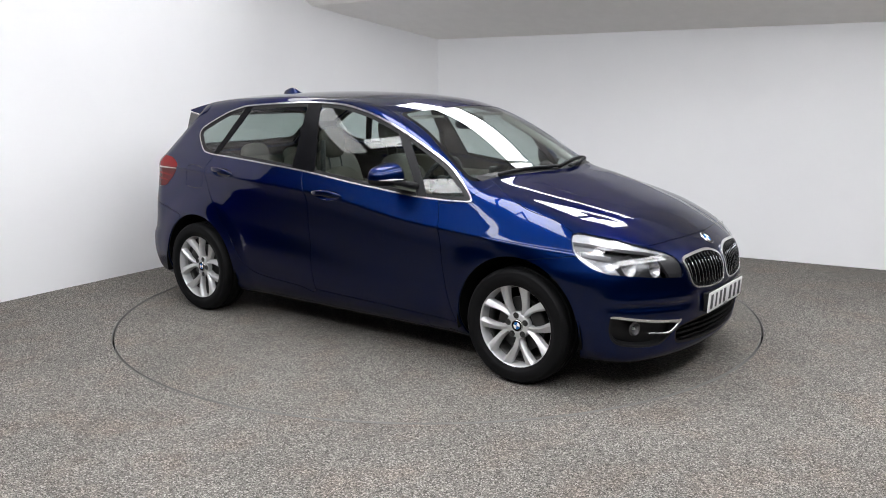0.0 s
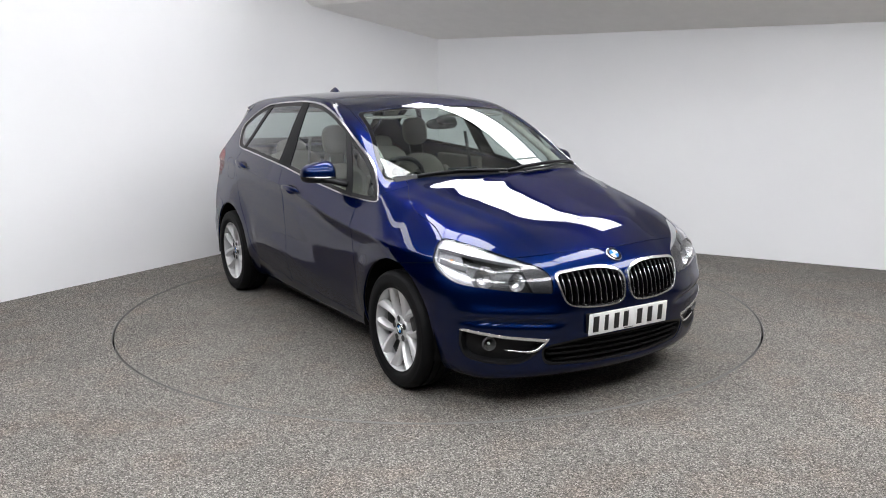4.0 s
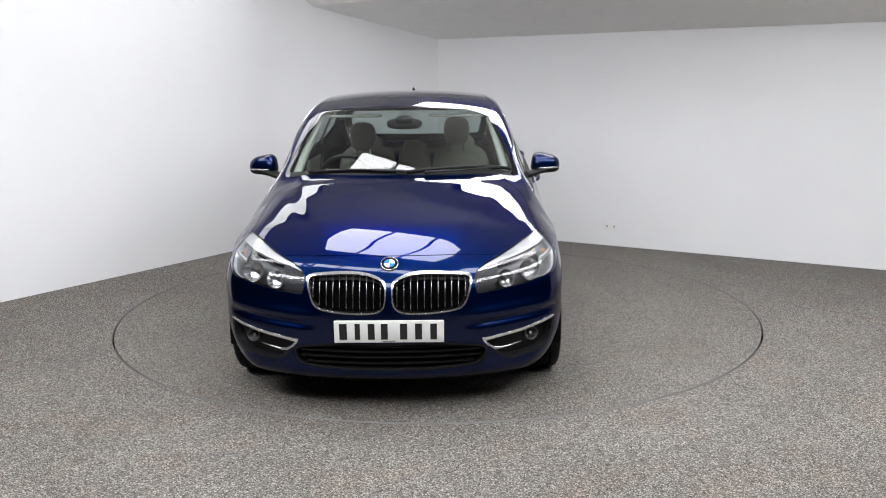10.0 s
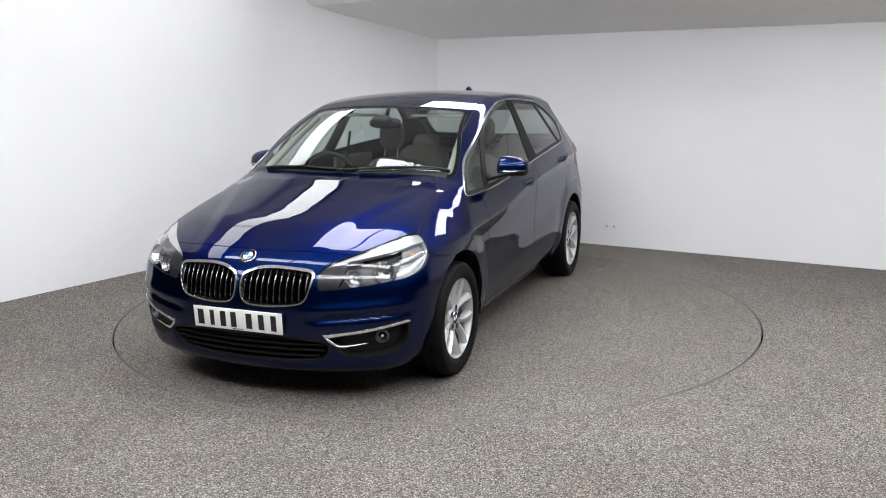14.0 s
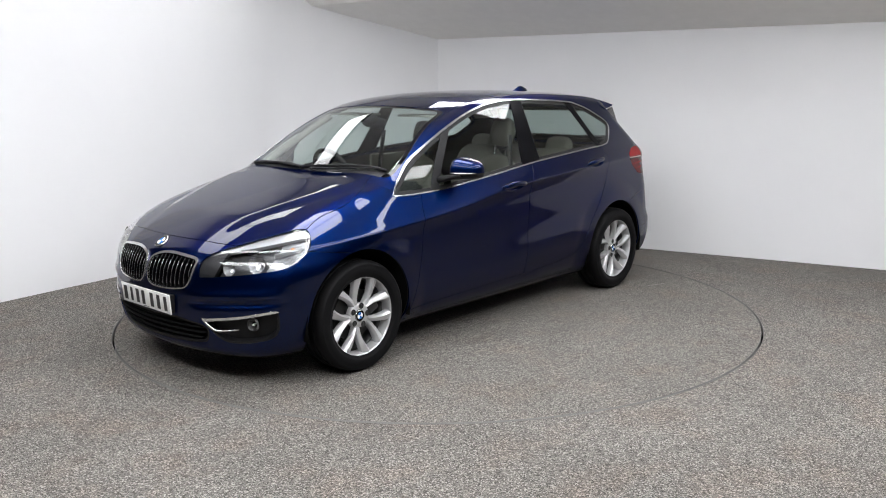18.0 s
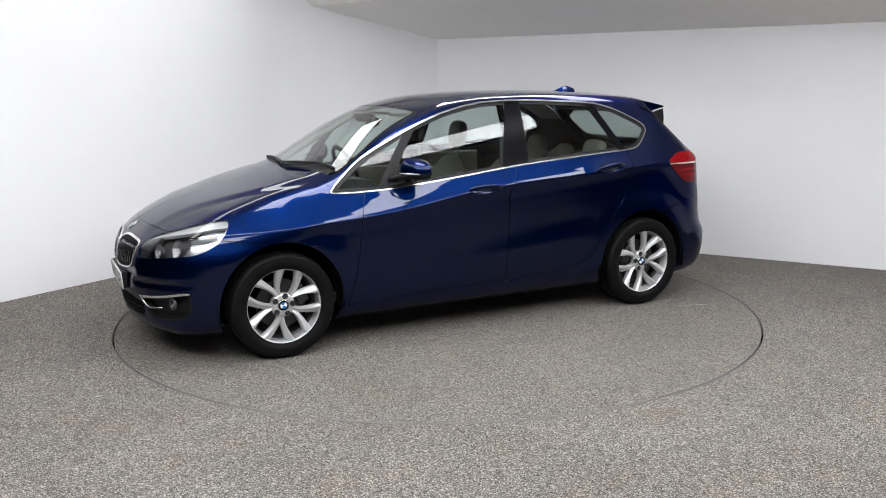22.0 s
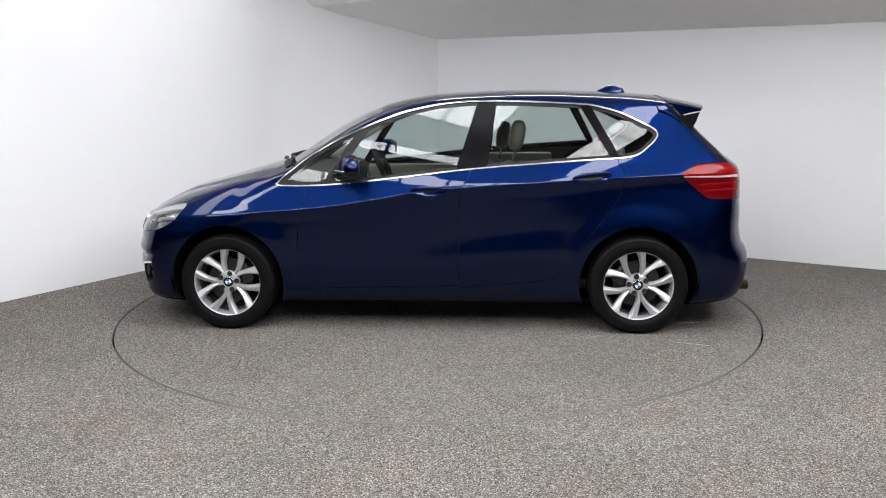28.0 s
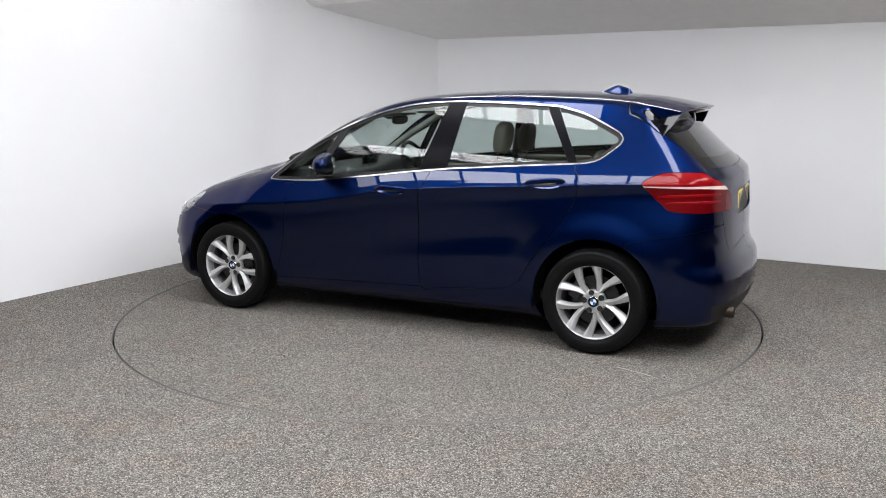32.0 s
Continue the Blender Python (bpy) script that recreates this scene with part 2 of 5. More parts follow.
def light_row(label, m, length, width, panes, lamp=None):
    """A row of glowing panels in a dark frame; it faces along its own -z."""
    ob = thing("ceiling_light", label, "ceiling light", "light panels over the turntable", m)
    step = length / panes
    bm = bmesh.new()
    for x0, x1, y0, y1 in [(-length / 2, length / 2, s * width / 2 - 0.025, s * width / 2 + 0.025) for s in (-1, 1)] + \
            [(-length / 2 + k * step - 0.02, -length / 2 + k * step + 0.02, -width / 2 + 0.026, width / 2 - 0.026) for k in range(panes + 1)]:
        box(bm, x0, x1, y0, y1, -0.035, -0.004, 0.004)
    part("light_frame", bm, SHADE, ob, "dark metal frame", False)
    for k in range(panes):
        bm = bmesh.new()
        x = -length / 2 + k * step
        box(bm, x + 0.022, x + step - 0.022, -width / 2 + 0.027, width / 2 - 0.027, -0.028, -0.006, 0.003)
        part("diffuser", bm, lamp or LAMP, ob, "", False)
    return ob


def along(n, t, z, tilt=0.0):
    """A pose n metres along the wall's normal and t along the wall, tilted about it."""
    p = NRM * n + TAU * t
    return pose(p.x, p.y, z, 0, 0, math.degrees(math.atan2(TAU.y, TAU.x))) @ pose(0, 0, 0, tilt)


def fittings():
    rise = math.degrees(math.atan2(HIGH - LOW - 0.344 * 0.95, 0.8))
    base = CORNER_B.dot(NRM)
    for t, length, panes in ((0.0, 2.1, 1), (1.40, 0.7, 1)):
        light_row("row of bright white light panels on the sloping ceiling", along(base - 1.40, t, LOW + 0.344 * 0.95 + 0.365, -rise), length, 0.48, panes)
    light_row("wide row of bright white light panels over the car", along(-0.99, 0.22, HIGH - 0.006), 1.76, 0.92, 3)
    light_row("long row of white light panels in front of the turntable", along(-2.42, 0.15, HIGH - 0.006), 4.2, 0.32, 6)
    light_row("narrow row of white light panels on the west side", along(-0.78, -2.22, HIGH - 0.006) @ pose(0, 0, 0, 0, 0, 90), 3.8, 0.46, 2, FAINT)
    light_row("narrow row of white light panels on the east side", along(-0.75, 2.25, HIGH - 0.006) @ pose(0, 0, 0, 0, 0, 90), 2.9, 0.42, 2)
    # added fill row, unseen: brightens the near floor and the walls
    light_row("added row of unseen white fill panels in front of the turntable", along(-4.3, 0.9, HIGH - 0.006), 5.6, 0.9, 4)
    # another unseen row, added to lift the east wall and the floor there
    light_row("added row of unseen white fill panels on the east side", along(-1.0, 3.9, HIGH - 0.006) @ pose(0, 0, 0, 0, 0, 90), 4.2, 0.8, 3)
    # double socket on the east wall
    spot = CORNER_B + TAU * ((Vector((1.722, 2.314)) - CORNER_B).dot(TAU))
    ob = thing("wall_socket", "small white double socket low on the white wall", "socket", "", pose(spot.x, spot.y, 0.20, 0, 0, math.degrees(math.atan2(TAU.y, TAU.x))))
    part("plate", box(bmesh.new(), -0.073, 0.073, -0.009, -0.001, -0.043, 0.043, 0.003), WHITE, ob)
    for x in (-0.036, 0.036):
        part("socket_hole", box(bmesh.new(), x - 0.008, x + 0.008, -0.0105, -0.0092, -0.014, 0.004), CHALK, ob)
        part("switch", box(bmesh.new(), x - 0.007, x + 0.007, -0.013, -0.0092, 0.014, 0.03, 0.001), WHITE, ob)


room()
fittings()


# ---- the car's body as one smooth surface ----
def curve(*pts):
    """A smooth curve through points (x, y), as a function of x."""
    P = np.array(sorted(pts), float)
    xs, ys = P[:, 0], P[:, 1]
    h, d = np.diff(xs), np.diff(ys) / np.diff(xs)
    m = np.concatenate(([d[0]], (d[:-1] * h[1:] + d[1:] * h[:-1]) / (h[:-1] + h[1:]), [d[-1]]))
    def f(x):
        x = np.asarray(x, float)
        i = np.clip(np.searchsorted(xs, x) - 1, 0, len(h) - 1)
        u = (x - xs[i]) / h[i]
        v = np.clip(u, 0, 1)
        y = ((1 + 2 * v) * (1 - v) ** 2 * ys[i] + v * (1 - v) ** 2 * h[i] * m[i]
             + v * v * (3 - 2 * v) * ys[i + 1] + v * v * (v - 1) * h[i] * m[i + 1])
        return y + np.where(u < 0, u * h[i] * m[i], 0) + np.where(u > 1, (u - 1) * h[i] * m[i + 1], 0)
    return f
def smax(a, b, k):
    h = np.maximum(k - np.abs(a - b), 0)
    return np.maximum(a, b) + h * h / (4 * k)
def smooth(a, b, x):
    u = np.clip((x - a) / (b - a), 0, 1)
    return u * u * (3 - 2 * u)

top_line = curve((2.4, .56), (2.15, .69), (2.03, .762), (1.97, .790), (1.9, .819), (1.8, .855), (1.7, .887), (1.577, .922), (1.39, .973), (1.2, 1.024), (1.07, 1.061),
                 (.99, 1.10), (.816, 1.222), (.615, 1.344), (.405, 1.436), (.198, 1.49), (-.07, 1.525), (-.35, 1.54), (-.65, 1.545), (-1.08, 1.534),
                 (-1.36, 1.519), (-1.53, 1.50), (-1.75, 1.46), (-2.2, 1.34))
crown = curve((2.2, .045), (1.8, .036), (1.3, .026), (1.1, .034), (.8, .08), (.45, .08), (.1, .05), (-.4, .042), (-1.4, .045), (-2.2, .06))
nose = curve((.10, 2.02), (.15, 2.075), (.20, 2.108), (.28, 2.13), (.38, 2.145), (.48, 2.143), (.56, 2.135), (.63, 2.12), (.69, 2.092), (.73, 2.06),
             (.77, 2.012), (.82, 1.935), (.92, 1.785), (1.1, 1.50), (1.6, .8))
tail = curve((.12, -2.0), (.18, -2.07), (.25, -2.11), (.34, -2.138), (.43, -2.145), (.50, -2.134), (.56, -2.10), (.62, -2.085), (.75, -2.078), (.9, -2.068),
             (1.0, -2.06), (1.05, -2.045), (1.10, -1.985), (1.19, -1.885), (1.34, -1.73), (1.42, -1.665), (1.5, -1.63), (1.6, -1.60))
flank = curve((.1, .70), (.17, .765), (.24, .818), (.32, .851), (.42, .868), (.55, .873), (.68, .879), (.78, .882), (.85, .885), (.89, .893), (.906, .8975), (.914, .8975), (.924, .8932), (.95, .8800), (1.0, .8535),
              (1.06, .8215), (1.15, .7775), (1.3, .711), (1.42, .652), (1.5, .606), (1.6, .55))
crease = curve((2.0, .74), (1.27, .775), (.58, .831), (.07, .915), (-.86, .985), (-1.45, 1.015), (-2.1, 1.03))
plan_low = curve((2.3, .88), (1.95, .955), (1.7, .985), (1.3, 1.0), (.7, .995), (0, .995), (-.9, .995), (-1.33, 1.0), (-1.7, .985), (-2.1, .94), (-2.3, .9))
plan_high = curve((2.3, .84), (1.95, .90), (1.7, .94), (1.3, .965), (1.0, .975), (.5, .99), (0, 1.0), (-.8, .985), (-1.4, .94), (-1.8, .885), (-2.2, .82))
def half_width(x, z):
    s = crease(x) - .915
    zz = z - s * smooth(.35, .75, z) * (1 - smooth(1.05, 1.5, z))
    k = smooth(.6, 1.05, z)
    w = flank(zz) * (plan_low(x) * (1 - k) + plan_high(x) * k)
    # the lower door swage and the flared arches
    w += .014 * smooth(.17, .0, np.abs(z - .41 - .12 * smooth(.6, -.9, x))) * smooth(.85, -.75, x) * smooth(-1.0, -.75, x)
    for c in (1.335, -1.335):
        r = np.hypot(x - c, z - .325)
        w += .014 * (1 - smooth(.375, .54, r))
    return w
def body(x, y, z):
    y = np.abs(y)
    side = (y - half_width(x, z))
    top = (z - top_line(x) + crown(x) * (y / .66) ** 2 + .05 * (y / .8) ** 8) * .9
    dome = .36 + .26 * smooth(2.0, 1.05, x)
    top = top - .011 * (1 - smooth(dome - .055, dome + .055, y)) * smooth(.8, 1.15, x)
    fr = x - nose(z) + .30 * y ** 2 + .16 * y ** 4
    fr = fr + .013 * np.exp(-((z - .462 - .07 * (y - .5)) / .016) ** 2) * smooth(.34, .46, y) * smooth(.86, .76, y)
    fr = fr - .010 * np.exp(-((z - .505 - .05 * (y - .5)) / .03) ** 2) * smooth(.30, .46, y) * smooth(.90, .76, y)
    re = tail(z) - x + .15 * y ** 2 + .29 * y ** 6
    re = re * .85
    hood = smooth(1.02, 1.3, x)
    f = smax(side, top, .042 + .083 * hood)
    f = smax(f, fr, .10 + .0 * x)
    f = smax(f, re, .09 + .0 * x)
    f = smax(f, (.155 + .006 * smooth(1.65, 2.0, x) + .04 * smooth(1.6, 2.1, -x) - z), .06)
    return f


def outline(points, per=6, width=1.0):
    """A smooth closed line through points, as an array; width scales the first coordinate."""
    P = np.array(points, float) * (width, 1.0)
    n, out = len(P), []
    for i in range(n):
        a, b, c, d = P[i - 1], P[i], P[(i + 1) % n], P[(i + 2) % n]
        for u in np.arange(per) / per:
            out.append(0.5 * (2 * b + (c - a) * u + (2 * a - 5 * b + 4 * c - d) * u * u + (3 * b - a - 3 * c + d) * u ** 3))
    return np.array(out)


def inside(P, a, b):
    """Signed distance of the points (a, b) from a closed line; negative inside."""
    q = np.stack((a, b), 1)
    best = np.full(len(q), 9.0)
    wind = np.zeros(len(q), bool)
    lo, hi = P.min(0) - 0.12, P.max(0) + 0.12
    near = np.flatnonzero(((q > lo) & (q < hi)).all(1))
    k = q[near]
    d2, w = np.full(len(near), 81.0), np.zeros(len(near), bool)
    for s, e in zip(P, np.roll(P, -1, 0)):
        v = e - s
        u = np.clip(((k - s) @ v) / (v @ v + 1e-12), 0, 1)
        d2 = np.minimum(d2, ((k - s - u[:, None] * v) ** 2).sum(1))
        cross = (s[1] > k[:, 1]) != (e[1] > k[:, 1])
        with np.errstate(divide="ignore", invalid="ignore"):
            w ^= cross & (k[:, 0] < (e[0] - s[0]) * (k[:, 1] - s[1]) / (e[1] - s[1]) + s[0])
    best[near] = np.where(w, -1, 1) * np.sqrt(d2)
    return best


def line_side(points, a, b, swap=False):
    """How far b lies above a smooth line (or a beyond it, swapped)."""
    f = curve(*[(p[1], p[0]) if swap else p for p in points])
    return a - f(b) if swap else b - f(a)


def split(M, g):
    """Cuts a triangle mesh along g = 0. Gives the parts with g < 0 and g > 0."""
    V, T = M
    g = np.where(np.abs(g) < 1e-5, 1e-5, g)
    neg = g[T] < 0
    count = neg.sum(1)
    keep = {3: T[count == 3], 0: T[count == 0]}
    mixed = T[(count == 1) | (count == 2)]
    mneg = g[mixed] < 0
    lone = np.where(mneg.sum(1) == 1, mneg.argmax(1), (~mneg).argmax(1))
    r = np.arange(len(mixed))
    A, B, C = mixed[r, lone], mixed[r, (lone + 1) % 3], mixed[r, (lone + 2) % 3]
    edges = np.sort(np.concatenate((np.stack((A, B), 1), np.stack((A, C), 1))), 1)
    if len(edges):
        uniq, inv = np.unique(edges, axis=0, return_inverse=True)
        inv = inv.reshape(-1)
        ga, gb = g[uniq[:, 0]], g[uniq[:, 1]]
        k = (ga / (ga - gb))[:, None]
        V2 = np.concatenate((V, V[uniq[:, 0]] * (1 - k) + V[uniq[:, 1]] * k))
        AB, AC = len(V) + inv[:len(A)], len(V) + inv[len(A):]
    else:
        V2, AB, AC = V, A, A
    tip = np.stack((A, AB, AC), 1)
    rest = np.concatenate((np.stack((AB, B, C), 1), np.stack((AB, C, AC), 1)))
    first = mneg[r, lone] if len(mixed) else np.zeros(0, bool)
    two = np.concatenate((first, first))
    out = []
    for base, t, q in ((keep[3], tip[first], rest[~two]), (keep[0], tip[~first], rest[two])):
        F = np.concatenate((base, t, q))
        used, idx = np.unique(F, return_inverse=True)
        out.append((V2[used], idx.reshape(-1, 3)))
    return out


def normals(V):
    e = 0.002
    g = np.stack([body(*(V + d).T) - body(*(V - d).T) for d in np.eye(3) * e], 1)
    return g / np.linalg.norm(g, axis=1)[:, None]


def half_shell():
    """The left half of the body: rays from a line inside it to the surface."""
    tail_pt, nose_pt = np.array([-1.25, 0, 0.74]), np.array([1.45, 0, 0.58])
    u = []
    for k in np.linspace(0, 1, 76)[:-1]:
        u.append((tail_pt, -math.cos(k * math.pi / 2), math.sin(k * math.pi / 2)))
    for k in np.linspace(0, 1, 216):
        u.append((tail_pt * (1 - k) + nose_pt * k, 0.0, 1.0))
    for k in np.linspace(0, 1, 76)[1:]:
        u.append((nose_pt, math.sin(k * math.pi / 2), math.cos(k * math.pi / 2)))
    phi = np.radians(np.concatenate((np.linspace(-90, 2, 93)[:-1], np.linspace(2, 30, 85)[:-1], np.linspace(30, 90, 61))))
    O, D = [], []
    for o, a, r in u:
        r = max(r, 1e-4)
        D.append(np.stack((np.full(len(phi), a), r * np.cos(phi), r * np.sin(phi)), 1))
        O.append(np.repeat(o[None], len(phi), 0))
    O, D = np.concatenate(O), np.concatenate(D)
    D /= np.linalg.norm(D, axis=1)[:, None]
    lo, hi = np.zeros(len(O)), np.full(len(O), 1.6)
    for _ in range(34):
        m = (lo + hi) / 2
        neg = body(*(O + m[:, None] * D).T) < 0
        lo, hi = np.where(neg, m, lo), np.where(neg, hi, m)
    V = O + lo[:, None] * D
    V[np.abs(V[:, 1]) < 1e-6, 1] = 0
    n, m = len(u), len(phi)
    i = (np.arange(n - 1)[:, None] * m + np.arange(m - 1)).ravel()
    T = np.concatenate((np.stack((i, i + m + 1, i + m), 1), np.stack((i, i + 1, i + m + 1), 1)))
    return V, T


def islands(M):
    """The connected pieces of a triangle mesh."""
    V, T = M
    mark = np.arange(len(V))
    while True:
        low = mark[T].min(1)
        old = mark.copy()
        for k in range(3):
            np.minimum.at(mark, T[:, k], low)
        if (mark == old).all():
            break
    out = []
    for i in np.unique(mark[T[:, 0]]):
        F = T[mark[T[:, 0]] == i]
        used, idx = np.unique(F, return_inverse=True)
        if len(F) > 8:
            out.append((V[used], idx.reshape(-1, 3)))
    return out


def mirrored(M):
    V, T = M
    return V * (1, -1, 1), T[:, ::-1]


def both(M):
    (V, T), (W, S) = M, mirrored(M)
    return np.concatenate((V, W)), np.concatenate((T, S + len(V)))


def panel(name, M, material, parent, label="", lift=0.0, lip=0.010, bend=None):
    """A piece of the body's skin, moved along its normals, its open edges turned inwards by lip."""
    V, T = M
    if not len(T):
        return None
    N = normals(V) if bend is None else bend(V)
    V = V + N * lift
    nor = N
    if lip:
        E = np.concatenate((T[:, :2], T[:, 1:], T[:, ::2][:, ::-1]))
        S = np.sort(E, 1)
        uniq, idx, cnt = np.unique(S, axis=0, return_index=True, return_counts=True)
        rim = E[idx[cnt == 1]]
        rim = rim[~((np.abs(V[rim[:, 0], 1]) < 1e-4) & (np.abs(V[rim[:, 1], 1]) < 1e-4))]
        who, pos = np.unique(rim, return_inverse=True)
        pos = pos.reshape(-1, 2)
        n0, k = len(V), len(who)
        roll = 0.0015
        V = np.concatenate((V, V[who] - N[who] * roll, V[who] - N[who] * lip))
        nor = np.concatenate((N, np.zeros((2 * k, 3))))
        a, b, c, d = rim[:, 0], rim[:, 1], n0 + pos[:, 0], n0 + pos[:, 1]
        T = np.concatenate((T, np.stack((b, a, c), 1), np.stack((b, c, d), 1), np.stack((d, c, c + k), 1), np.stack((d, c + k, d + k), 1)))
    data = bpy.data.meshes.new(name)
    data.vertices.add(len(V))
    data.vertices.foreach_set("co", np.ascontiguousarray(V, np.float32).ravel())
    data.loops.add(3 * len(T))
    data.loops.foreach_set("vertex_index", np.ascontiguousarray(T, np.int32).ravel())
    data.polygons.add(len(T))
    data.polygons.foreach_set("loop_start", np.arange(0, 3 * len(T), 3, dtype=np.int32))
    data.polygons.foreach_set("use_smooth", np.ones(len(T), bool))
    data.update(calc_edges=True)
    data.validate()
    if len(data.vertices) == len(nor):
        data.normals_split_custom_set_from_vertices(nor.tolist())
    data.materials.append(material)
    ob = new(name, data)
    ob.parent = parent
    if label:
        ob["label"] = label
    return ob


FRONT_ARC, REAR_ARC = 0.0150, 0.0150      # metres to a degree round the nose and the tail


def nose_angle(V):
    return np.degrees(np.arctan2(np.abs(V[:, 1]), V[:, 0] - 1.2)) * FRONT_ARC


def tail_angle(V):
    return np.degrees(np.arctan2(np.abs(V[:, 1]), -1.2 - V[:, 0])) * REAR_ARC


# outlines on the skin, in metres: seen from the side (x, z), from ahead (y, z), or round the nose and the tail (degrees, z)
SIDE_GLASS = outline([(.998, .949), (.90, .944), (.770, .946), (.577, .956), (.209, .997), (-.248, 1.051), (-.683, 1.085), (-1.036, 1.108), (-1.212, 1.118), (-1.318, 1.138),
                      (-1.405, 1.201), (-1.447, 1.248), (-1.440, 1.288), (-1.392, 1.321), (-1.221, 1.402), (-1.083, 1.442), (-1.0, 1.456), (-.687, 1.474), (-.359, 1.482),
                      (-.113, 1.469), (.055, 1.441), (.227, 1.396), (.474, 1.300), (.753, 1.156), (.915, 1.037), (.982, .980)], 5)
HEADLAMP = outline([(25.8, .606), (26.0, .675), (30, .722), (42, .777), (53.5, .819), (60.6, .833), (62, .80), (60.7, .735), (57.2, .688), (52.3, .655), (44, .634), (35, .614), (28, .602)], 6, FRONT_ARC)
KIDNEY = outline([(.012, .62), (.013, .645), (.030, .672), (.100, .697), (.196, .704), (.350, .694), (.390, .678), (.391, .647), (.370, .572), (.352, .545), (.316, .528), (.195, .515), (.075, .518), (.028, .540), (.014, .58)], 6)
FOG = outline([(26.8, .376), (28.5, .384), (39, .408), (49.6, .441), (51.0, .430), (51.2, .35), (49.5, .295), (45, .27), (37, .256), (32, .281)], 6, FRONT_ARC)
TAIL_LAMP = outline([(64.6, 1.022), (61.2, 1.060), (56, 1.086), (45, 1.084), (41.5, 1.055), (35.5, 1.012), (29.2, .94), (28.4, .90), (28.6, .858), (38, .858), (54.5, .868), (58, .905), (61.5, .962)], 6, REAR_ARC)
DOOR_FRONT = ((.79, .94), (.824, .849), (.844, .714), (.862, .538), (.905, .366), (.935, .264))
DOOR_MID = ((-.366, 1.475), (-.336, 1.31), (-.282, 1.117), (-.266, 1.051), (-.241, .989), (-.213, .937), (-.197, .701), (-.189, .516), (-.187, .29))
SILL = ((.95, .266), (.223, .291), (-.33, .308), (-.60, .322), (-.72, .338), (-.80, .365), (-.86, .40), (-1.0, .50))
REAR_EDGE = outline([(-.20, 1.62), (-1.16, 1.62), (-1.19, 1.13), (-1.211, 1.073), (-1.228, 1.022), (-1.221, .952), (-1.178, .847), (-1.076, .705), (-.99, .596), (-.905, .46), (-.86, .40),
                     (-.72, .338), (-.33, .308), (-.19, .302), (-.195, .65), (-.21, .937), (-.262, 1.05), (-.33, 1.3), (-.36, 1.5)], 3)


FLAP = outline([(-1.275, 1.028), (-1.44, 1.036), (-1.465, .96), (-1.468, .895), (-1.30, .885), (-1.27, .95)], 6)


def gap(M, g, w=0.0022):
    """Splits a skin in two with a shut line between."""
    return split(M, g + w)[0], split(M, g - w)[1]


def lower_deck(V):
    return V[:, 0], np.abs(V[:, 1]), V[:, 2]


